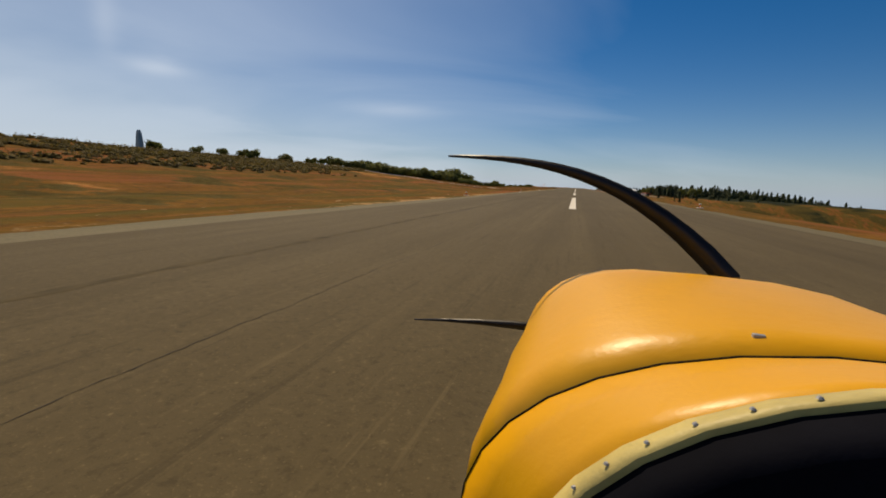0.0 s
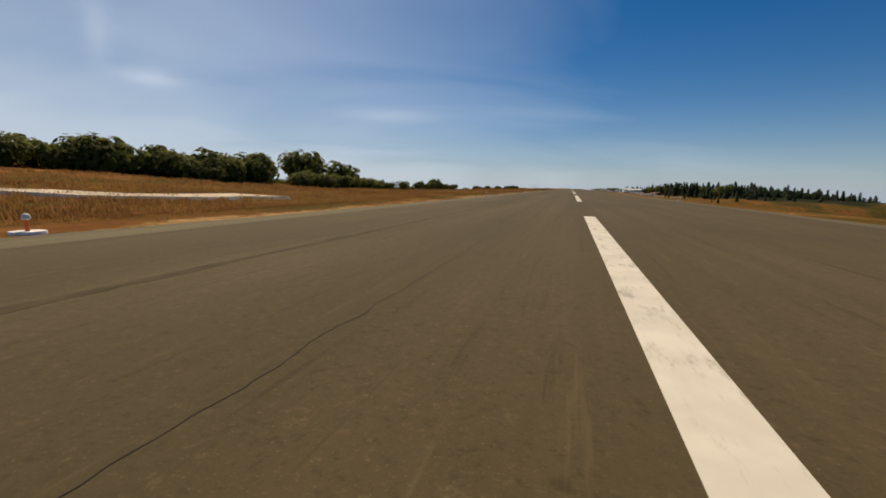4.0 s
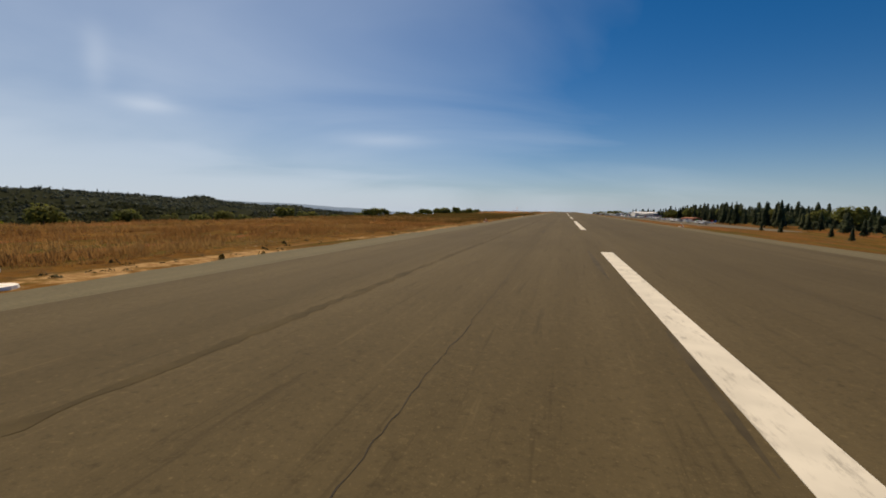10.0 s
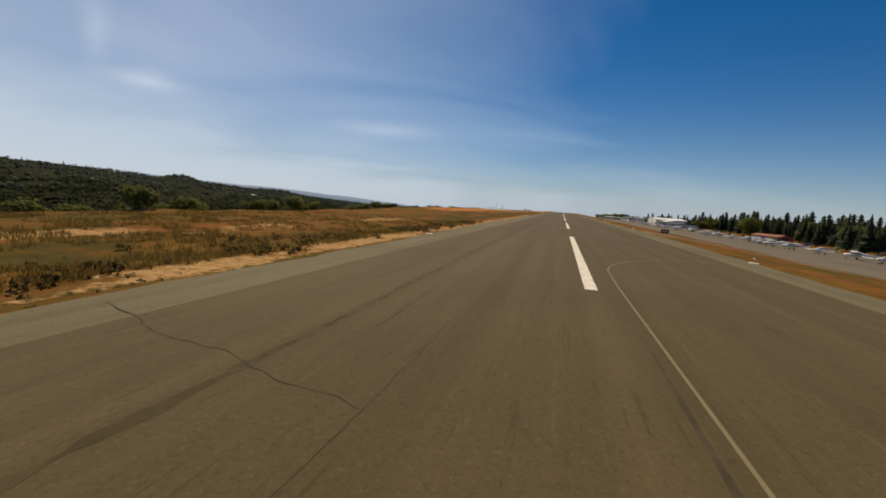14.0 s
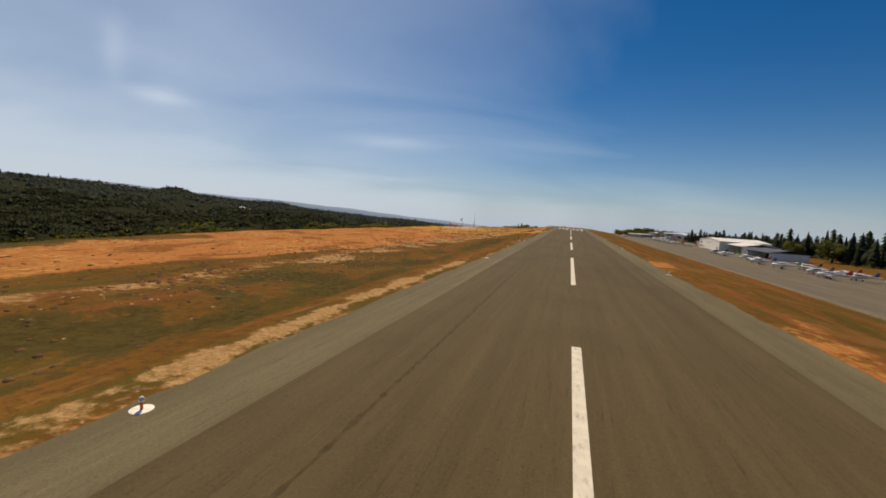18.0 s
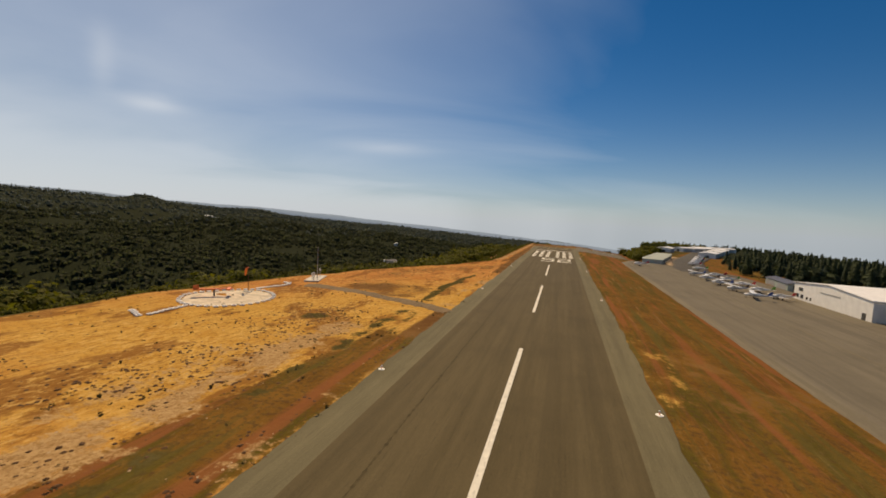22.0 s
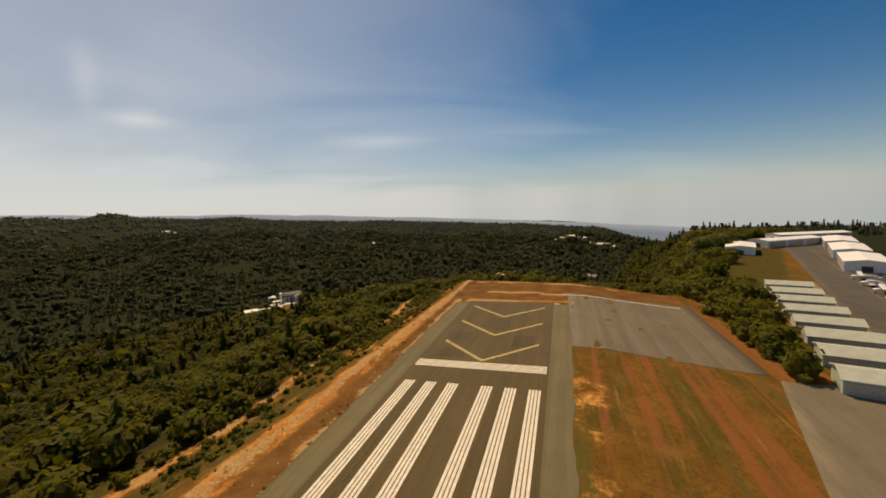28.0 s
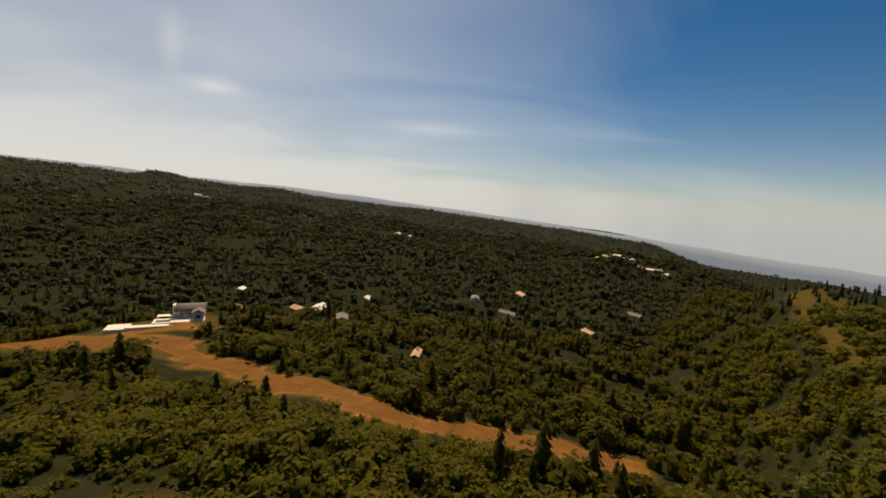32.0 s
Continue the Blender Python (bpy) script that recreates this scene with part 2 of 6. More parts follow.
def asphalt(name, base, pale):
    m = Nodes(name, 0.9, 0, 0.2)
    p = m.pos()
    long = m.noise(m.stretch(p, 1.0, 0.03, 1.0), 0.9, 5, 0.6)
    blot = m.noise(p, 0.09, 5, 0.6)
    grit = m.noise(p, 34, 3, 0.7)
    gravelly = m.noise(p, 11, 4, 0.75)
    fine = m.noise(p, 6, 4, 0.6)
    c = m.mix(m.ramp(long, 0.25, 0.75), base, pale)
    c = m.mix(m.math("MULTIPLY", m.ramp(blot, 0.42, 0.72), 0.4), c, tuple(v * 0.72 for v in base))
    c = m.mix(m.math("MULTIPLY", m.ramp(gravelly, 0.5, 0.3), 0.5), c, tuple(v * 0.6 for v in base))
    c = m.mix(m.math("MULTIPLY", m.ramp(gravelly, 0.56, 0.72), 0.4), c, tuple(v * 1.7 for v in pale))
    c = m.mix(m.math("MULTIPLY", m.ramp(grit, 0.58, 0.76), 0.6), c, tuple(v * 2.0 for v in pale))
    c = m.mix(m.math("MULTIPLY", m.ramp(m.voronoi(p, 2.9), 0.07, 0.02), 0.3), c, tuple(v * 2.6 for v in pale))
    c = m.mix(m.math("MULTIPLY", m.ramp(m.noise(m.stretch(p, 1.0, 0.012, 1.0), 0.32, 3, 0.5), 0.52, 0.6), 0.3), c, tuple(v * 0.75 for v in base))
    c = m.mix(m.math("MULTIPLY", m.ramp(fine, 0.42, 0.25), 0.5), c, tuple(v * 0.5 for v in base))
    scuff = m.noise(m.stretch(p, 1.0, 0.05, 1.0), 5.5, 4, 0.7)
    c = m.mix(m.math("MULTIPLY", m.ramp(scuff, 0.56, 0.7), 0.45), c, tuple(v * 0.55 for v in base))
    c = m.mix(m.math("MULTIPLY", m.ramp(scuff, 0.4, 0.28), 0.3), c, tuple(v * 1.5 for v in pale))
    m.bump(grit, 0.006, 0.5)
    return m.colour(c)


M_ASPHALT = asphalt("runway_asphalt", (0.08, 0.06, 0.0275), (0.108, 0.082, 0.04))
M_SHOULDER = asphalt("shoulder_gravel", (0.118, 0.101, 0.056), (0.162, 0.138, 0.078))
M_APRON = asphalt("apron_asphalt", (0.134, 0.114, 0.08), (0.18, 0.154, 0.11))
M_PATCH = asphalt("newer_asphalt", (0.066, 0.05, 0.0245), (0.086, 0.066, 0.034))
M_PACKED = asphalt("packed_gravel_road", (0.15, 0.1, 0.05), (0.2, 0.135, 0.07))
M_TAXI = asphalt("taxiway_asphalt", (0.075, 0.068, 0.058), (0.1, 0.09, 0.076))


def paint(name, colour, worn=0.35):
    m = Nodes(name, 0.75, 0, 0.3)
    p = m.pos()
    c = m.mix(m.ramp(m.noise(p, 1.4, 4), 0.35, 0.7), tuple(v * 0.86 for v in colour), colour)
    wear = m.math("MULTIPLY", m.ramp(m.noise(m.stretch(p, 1.0, 0.25, 1), 5.5, 6, 0.7), 0.52, 0.7), worn)
    return m.colour(m.mix(wear, c, (0.12, 0.105, 0.085)))


M_WHITE = paint("white_road_paint", (0.72, 0.68, 0.58), 0.45)
M_YELLOW = paint("yellow_road_paint", (0.62, 0.5, 0.2))
M_LANE = paint("faded_yellow_line", (0.2, 0.165, 0.085), 0.7)


def ground_material():
    m = Nodes("dry_ground", 1.0, 0, 0.03)
    p = m.pos()
    zone = m.attribute("zone")
    big, mid = m.noise(p, 0.035, 6, 0.6), m.noise(p, 0.22, 6, 0.62)
    fine, clod = m.noise(p, 1.6, 6, 0.68), m.noise(p, 7.0, 4, 0.7)
    streak = m.noise(m.stretch(p, 1.0, 0.16, 1.0), 0.35, 6, 0.62)
    grass = m.mix(m.ramp(mid, 0.3, 0.7), (0.135, 0.064, 0.014), (0.2, 0.1, 0.021))
    grass = m.mix(m.math("MULTIPLY", m.ramp(streak, 0.47, 0.62), 0.85), grass, (0.082, 0.066, 0.013))
    grass = m.mix(m.math("MULTIPLY", m.ramp(fine, 0.47, 0.62), 0.75), grass, (0.085, 0.05, 0.019))
    grass = m.mix(m.math("MULTIPLY", m.ramp(m.noise(m.stretch(p, 1.0, 0.3, 1.0), 3.2, 4, 0.7), 0.55, 0.68), 0.32), grass, (0.26, 0.15, 0.06))
    band = m.noise(m.stretch(p, 1.0, 0.045, 1.0), 0.3, 4, 0.6)
    grass = m.mix(m.math("MULTIPLY", m.ramp(band, 0.52, 0.64), 0.75), grass, (0.24, 0.085, 0.033))
    grass = m.mix(m.math("MULTIPLY", m.ramp(band, 0.46, 0.36), 0.7), grass, (0.1, 0.083, 0.022))
    thin = m.noise(m.stretch(p, 1.0, 0.06, 1.0), 0.95, 5, 0.65)
    grass = m.mix(m.math("MULTIPLY", m.ramp(thin, 0.6, 0.7), 0.25), grass, (0.42, 0.26, 0.12))
    where = m.t.nodes.new("ShaderNodeSeparateXYZ")
    m.t.links.new(p, where.inputs[0])
    along = m.math("ADD", where.outputs["Y"], m.math("MULTIPLY", m.math("SUBTRACT", big, 0.5), 60.0))
    orange = m.mix(m.ramp(mid, 0.35, 0.65), (0.4, 0.142, 0.045), (0.48, 0.195, 0.066))
    tan = m.mix(m.ramp(mid, 0.35, 0.65), (0.47, 0.245, 0.05), (0.57, 0.335, 0.085))
    soil = m.mix(m.math("MULTIPLY", m.ramp(along, -285, -235), m.math("SUBTRACT", 1.0, m.math("MULTIPLY", m.ramp(m.math("SUBTRACT", along, m.math("MULTIPLY", where.outputs["X"], 1.2)), -165, -110), 0.8))), orange, tan)
    rut = m.noise(m.stretch(p, 1.0, 0.1, 1.0), 0.8, 6, 0.68)
    soil = m.mix(m.math("MULTIPLY", m.ramp(rut, 0.5, 0.66), 0.75), soil, (0.47, 0.25, 0.062))
    soil = m.mix(m.math("MULTIPLY", m.ramp(rut, 0.44, 0.34), 0.6), soil, (0.26, 0.095, 0.024))
    furrow = m.noise(m.stretch(p, 1.0, 0.035, 1.0), 1.7, 5, 0.62)
    soil = m.mix(m.math("MULTIPLY", m.math("MULTIPLY", m.ramp(furrow, 0.52, 0.62), m.ramp(mid, 0.44, 0.62)), 0.5), soil, (0.2, 0.078, 0.02))
    soil = m.mix(m.math("MULTIPLY", m.math("MULTIPLY", m.ramp(furrow, 0.44, 0.36), m.ramp(mid, 0.4, 0.6)), 0.4), soil, (0.5, 0.28, 0.075))
    soil = m.mix(m.math("MULTIPLY", m.ramp(m.noise(m.stretch(p, 1.0, 0.45, 1.0), 0.13, 5, 0.6), 0.53, 0.58), 0.75), soil, (0.19, 0.074, 0.02))
    soil = m.mix(m.math("MULTIPLY", m.ramp(m.voronoi(p, 1.1), 0.2, 0.08), 0.6), soil, (0.15, 0.07, 0.02))
    soil = m.mix(m.math("MULTIPLY", m.ramp(m.noise(p, 2.6, 4, 0.75), 0.55, 0.64), 0.65), soil, (0.2, 0.09, 0.024))
    soil = m.mix(m.math("MULTIPLY", m.ramp(fine, 0.54, 0.66), 0.6), soil, (0.22, 0.1, 0.026))
    crumb = m.noise(m.stretch(p, 1.0, 0.5, 1.0), 1.5, 5, 0.72)
    soil = m.mix(m.math("MULTIPLY", m.math("MULTIPLY", m.ramp(crumb, 0.52, 0.6), m.ramp(m.noise(p, 0.07, 4, 0.6), 0.42, 0.56)), 0.6), soil, (0.62, 0.39, 0.13))
    soil = m.mix(m.math("MULTIPLY", m.math("MULTIPLY", m.ramp(crumb, 0.46, 0.38), m.ramp(m.noise(p, 0.07, 4, 0.6), 0.42, 0.56)), 0.5), soil, (0.2, 0.09, 0.025))
    scrub = m.mix(m.ramp(fine, 0.35, 0.65), (0.054, 0.042, 0.012), (0.094, 0.071, 0.02))
    scrub = m.mix(m.math("MULTIPLY", m.ramp(mid, 0.55, 0.75), 0.5), scrub, (0.13, 0.105, 0.045))
    gravel = m.mix(m.ramp(fine, 0.3, 0.7), (0.34, 0.2, 0.085), (0.48, 0.31, 0.145))
    rubble = m.noise(p, 3.0, 5, 0.72)
    gravel = m.mix(m.math("MULTIPLY", m.ramp(rubble, 0.48, 0.58), 0.55), gravel, (0.21, 0.11, 0.035))
    rag = m.math("MULTIPLY", m.math("SUBTRACT", m.math("ADD", m.math("MULTIPLY", mid, 0.6), m.math("MULTIPLY", fine, 0.4)), 0.5), 1.5)

    def mask(channel):
        return m.ramp(m.math("ADD", channel, rag), 0.42, 0.58)

    brown = m.mix(m.ramp(mid, 0.35, 0.65), (0.13, 0.06, 0.02), (0.185, 0.095, 0.033))
    soil = m.mix(m.ramp(m.math("ADD", m.alpha("zone"), m.math("MULTIPLY", rag, 0.5)), 0.3, 0.6), soil, brown)
    c = m.mix(mask(zone["Red"]), grass, soil)
    c = m.mix(mask(zone["Blue"]), c, gravel)
    # under the woods the ground is leaf litter, darkened to carry the trees' shade
    shaded_litter = m.mix(m.ramp(mid, 0.35, 0.65), (0.015, 0.019, 0.009), (0.025, 0.03, 0.014))
    scrub = m.mix(m.ramp(zone["Green"], 1.15, 1.85), scrub, shaded_litter)
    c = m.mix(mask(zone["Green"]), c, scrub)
    c = m.mix(m.math("MULTIPLY", m.ramp(clod, 0.55, 0.75), 0.3), c, (0.08, 0.05, 0.022))
    m.bump(m.math("ADD", m.math("MULTIPLY", fine, 0.8), m.math("MULTIPLY", clod, 0.25)), 0.22, 0.8)
    return m.colour(c)


M_GROUND = ground_material()


def leaf_material(name, dark, light, tip, thin=0.3):
    """Foliage: each plant leans to its own green, leaves let some light through."""
    m = Nodes(name, 0.75, 0, 0.2)
    p = m.pos()
    plant = m.noise(p, 0.22, 2, 0.5)
    tone = m.math("ADD", m.math("MULTIPLY", m.ramp(plant, 0.3, 0.7), 0.7), m.math("MULTIPLY", m.random(), 0.3))
    c = m.mix(tone, dark, light)
    c = m.mix(m.math("MULTIPLY", m.ramp(m.noise(p, 0.06, 3), 0.45, 0.68), 0.6), c, tip)
    leaf = m.noise(p, 4.2, 4, 0.65)
    c = m.mix(m.math("MULTIPLY", m.ramp(leaf, 0.52, 0.72), 0.2), c, tuple(v * 0.5 for v in dark))
    m.bump(leaf, 0.5, 0.6)
    m.colour(c)
    through_leaf = m.t.nodes.new("ShaderNodeBsdfTranslucent")
    m.put(c, through_leaf.inputs["Color"])
    both = m.t.nodes.new("ShaderNodeMixShader")
    both.inputs[0].default_value = thin
    m.t.links.new(m.bsdf.outputs[0], both.inputs[1])
    m.t.links.new(through_leaf.outputs[0], both.inputs[2])
    m.t.links.new(both.outputs[0], m.t.nodes["Material Output"].inputs["Surface"])
    return m.mat


M_LEAF = leaf_material("oak_leaves", (0.06, 0.063, 0.006), (0.096, 0.098, 0.01), (0.114, 0.102, 0.012), 0.58)
M_SHRUB = leaf_material("shrub_leaves", (0.08, 0.084, 0.006), (0.134, 0.136, 0.011), (0.16, 0.14, 0.013), 0.48)
M_PINE = leaf_material("pine_needles", (0.022, 0.036, 0.016), (0.055, 0.072, 0.028), (0.065, 0.08, 0.03))
# greyed, bluish green: some air haze mixed into these distant leaves
M_WOODS = leaf_material("hazed_mixed_woods", (0.05, 0.06, 0.026), (0.062, 0.073, 0.032), (0.07, 0.076, 0.032), 0.62)
# far-off haze put into the foliage: a paler, bluer leaf copy
M_HILLS = leaf_material("hazed_hill_woods", (0.07, 0.09, 0.068), (0.092, 0.112, 0.084), (0.098, 0.116, 0.085), 0.48)
# lighter copy of the oak leaves, sunlight put into its colour
M_HEDGE = leaf_material("sunlit_oak_leaves", (0.1, 0.118, 0.028), (0.17, 0.185, 0.045), (0.19, 0.19, 0.05), 0.55)
M_BRUSH = leaf_material("dull_brush", (0.1, 0.082, 0.024), (0.15, 0.118, 0.034), (0.165, 0.12, 0.036), 0.45)
M_BARK = plain("bark", (0.09, 0.06, 0.04), 0.95, 0, 0.4, 6)
M_WEED = leaf_material("dry_weeds", (0.06, 0.045, 0.016), (0.13, 0.105, 0.035), (0.1, 0.085, 0.03))
M_STRAW = leaf_material("dry_red_grass", (0.2, 0.1, 0.035), (0.34, 0.185, 0.065), (0.38, 0.25, 0.1), 0.6)
M_OLIVE = leaf_material("olive_weeds", (0.1, 0.07, 0.02), (0.165, 0.115, 0.033), (0.19, 0.11, 0.036), 0.6)
M_STONE = plain("pale_stone", (0.42, 0.29, 0.16), 0.95, 0, 0.3, 4)
M_CLOD = plain("dark_earth_clod", (0.1, 0.048, 0.018), 0.95, 0, 0.4, 4)
M_STEEL = plain("white_steel_siding", (0.72, 0.71, 0.68), 0.55, 0, 0.07, 0.6)
M_ROOFW = plain("white_metal_roof", (0.8, 0.79, 0.77), 0.45, 0, 0.06, 0.5)
M_ROOFD = plain("dark_metal_roof", (0.09, 0.095, 0.12), 0.5, 0, 0.2, 0.6)
M_GREENW = plain("pale_green_siding", (0.36, 0.42, 0.36), 0.6, 0, 0.1, 0.6)
M_DARKOPEN = plain("dark_door", (0.06, 0.058, 0.055), 0.6, 0, 0.2, 1.0)
M_GLASS = plain("dark_window_glass", (0.03, 0.035, 0.045), 0.12, 0, 0.1, 1.0, 0.6)
M_CONCRETE = plain("pale_concrete", (0.56, 0.52, 0.45), 0.9, 0, 0.15, 0.8)
M_DIRT = plain("tan_dirt", (0.42, 0.29, 0.16), 0.95, 0, 0.3, 0.4)
M_GREENR = plain("pale_green_metal_roof", (0.4, 0.43, 0.37), 0.5, 0, 0.12, 0.5)
M_TAN = plain("tan_stucco", (0.5, 0.36, 0.24), 0.9, 0, 0.12, 0.8)
M_REDROOF = plain("red_brown_roof", (0.3, 0.12, 0.07), 0.85, 0, 0.25, 1.2)
M_GREYROOF = plain("grey_shingle_roof", (0.2, 0.19, 0.18), 0.9, 0, 0.25, 1.2)
M_ORANGE = plain("orange_paint", (0.75, 0.16, 0.04), 0.5, 0, 0.15, 2.0)
M_FABRIC = plain("faded_orange_cloth", (0.8, 0.22, 0.06), 0.85, 0, 0.2, 3.0)
M_GALV = plain("galvanised_steel", (0.42, 0.42, 0.41), 0.5, 0.6, 0.15, 2.0)
M_BLACK = plain("black_rubber", (0.02, 0.02, 0.02), 0.8, 0, 0.2, 5.0)
M_GRAVEL = plain("pale_gravel", (0.6, 0.5, 0.37), 0.95, 0, 0.25, 0.7)
M_RUST = plain("rusty_steel", (0.16, 0.075, 0.04), 0.8, 0, 0.3, 4.0)
# distance haze painted as a pale blue colour with its own glow
M_HAZE = plain("far_ridge_painted_haze", (0.12, 0.15, 0.18), 0.95, 0, 0.1, 0.004, 0.0)
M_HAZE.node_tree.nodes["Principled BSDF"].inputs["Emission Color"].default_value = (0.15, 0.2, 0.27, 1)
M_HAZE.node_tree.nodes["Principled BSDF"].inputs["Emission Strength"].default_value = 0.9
M_LAMP = plain("clear_lamp_glass", (0.7, 0.7, 0.66), 0.15, 0, 0.05, 5.0)
M_TOWER = plain("grey_tower_stone", (0.42, 0.41, 0.39), 0.9, 0, 0.2, 1.0)
M_WHITEWASH = plain("whitewashed_wall", (0.78, 0.75, 0.68), 0.85, 0, 0.08, 0.8)
M_CRACK = plain("tar_crack", (0.034, 0.028, 0.02), 0.9, 0, 0.3, 2.0)
M_RUBBER = plain("tyre_mark", (0.062, 0.046, 0.022), 0.9, 0, 0.2, 2.0)
M_WORN = plain("worn_dark_seam", (0.074, 0.056, 0.026), 0.95, 0, 0.3, 1.2, 0.2)


# ---- builders ----
def mesh_of(name, bm):
    me = bpy.data.meshes.new(name)
    bm.to_mesh(me)
    bm.free()
    return me


def part(name, bm, material, parent=None, label=""):
    """One bmesh as one mesh object under a thing or a part."""
    me = mesh_of(name, bm)
    me.materials.append(material)
    ob = new(name, me)
    if parent is not None:
        ob.parent = parent
    if label:
        ob["label"] = label
    return ob


def thing(name, m, label, category, group="", kind=""):
    ob = new(name)
    ob.empty_display_size = 0.3
    ob.matrix_world = m
    return tagged(ob, label, category, group, kind)


def box(x0, x1, y0, y1, z0, z1, bevel=0.0, bm=None):
    bm = bm or bmesh.new()
    r = bmesh.ops.create_cube(bm, size=1.0, matrix=Matrix.LocRotScale(((x0 + x1) / 2, (y0 + y1) / 2, (z0 + z1) / 2), None, (x1 - x0, y1 - y0, z1 - z0)))
    if bevel:
        edges = list({e for v in r["verts"] for e in v.link_edges})
        bmesh.ops.bevel(bm, geom=edges, offset=bevel, segments=2, affect="EDGES", profile=0.6)
    return bm


def rod(a, b, r0, r1=None, sides=8, bm=None):
    bm = bm or bmesh.new()
    a, b = Vector(a), Vector(b)
    d = b - a
    m = Matrix.Translation((a + b) / 2) @ d.to_track_quat("Z", "Y").to_matrix().to_4x4()
    bmesh.ops.create_cone(bm, cap_ends=True, segments=sides, radius1=r0, radius2=r0 if r1 is None else r1, depth=d.length, matrix=m)
    return bm


def loft(rings, closed_ends=True, bm=None, smooth=True):
    """Skin through rings of points, all of one length."""
    bm = bm or bmesh.new()
    vs = [[bm.verts.new(p) for p in r] for r in rings]
    n = len(rings[0])
    for a, b in zip(vs, vs[1:]):
        for i in range(n):
            f = bm.faces.new((a[i], a[(i + 1) % n], b[(i + 1) % n], b[i]))
            f.smooth = smooth
    if closed_ends:
        bm.faces.new(vs[0][::-1])
        bm.faces.new(vs[-1])
    bmesh.ops.recalc_face_normals(bm, faces=bm.faces)
    return bm


def ellipse_ring(y, cx, cz, rx, rz, n=12, power=2.0):
    out = []
    for i in range(n):
        a = 2 * math.pi * i / n
        c, s = math.cos(a), math.sin(a)
        out.append((cx + rx * math.copysign(abs(c) ** (2 / power), c), y, cz + rz * math.copysign(abs(s) ** (2 / power), s)))
    return out


def raw_mesh(name, verts, quads=None, tris=None, material=None):
    """A mesh from numpy arrays."""
    me = bpy.data.meshes.new(name)
    faces = quads if quads is not None else tris
    k = faces.shape[1]
    me.vertices.add(len(verts))
    me.vertices.foreach_set("co", np.ascontiguousarray(verts, dtype=np.float32).ravel())
    me.loops.add(faces.size)
    me.loops.foreach_set("vertex_index", np.ascontiguousarray(faces, dtype=np.int32).ravel())
    me.polygons.add(len(faces))
    me.polygons.foreach_set("loop_start", np.arange(0, faces.size, k, dtype=np.int32))
    me.update(calc_edges=True)
    me.validate()
    if material:
        me.materials.append(material)
    return me


def smooth_step(a, b, x):
    t = np.clip((x - a) / (b - a), 0, 1)
    return t * t * (3 - 2 * t)


WAVES = np.random.RandomState(4)
W_DIR = WAVES.rand(40) * 6.283
W_PH = WAVES.rand(40) * 6.283


def rough_field(x, y, size, octaves=5, first=0, gain=0.55):
    """Smooth rolling relief from crossed waves, about -1 to 1."""
    out, amp, tot = 0.0, 1.0, 0.0
    k = 6.283 / size
    for o in range(octaves):
        for j in range(3):
            i = (first + o * 3 + j) % 40
            out = out + amp * np.sin(k * (x * np.cos(W_DIR[i]) + y * np.sin(W_DIR[i])) * (1 + 0.23 * j) + W_PH[i] + 1.3 * np.sin(k * 0.6 * (x * np.sin(W_DIR[i]) - y * np.cos(W_DIR[i])) + W_PH[-i]))
            tot += amp
        amp *= gain
        k *= 2.03
    return out / tot * 1.8

# ---- the lie of the land ----
def plateau_left(y):
    """Where the level ground ends on the valley side."""
    return np.interp(y, [-1500, -960, -860, -790, -700, -600, -480, -400, -340, -270, -215, -180, -150, -125, -100, -70, -20, 40, 76], [-150, -140, -60, -44, -46, -48, -52, -70, -78, -73, -73, -64, -52, -38, -25, -22.5, -22, -20.5, -20])


def end_rim(x):
    """How far the level ground reaches beyond the runway."""
    return 77 - 0.10 * np.clip(x, -20, 30) + 330 * smooth_step(44, 150, x)


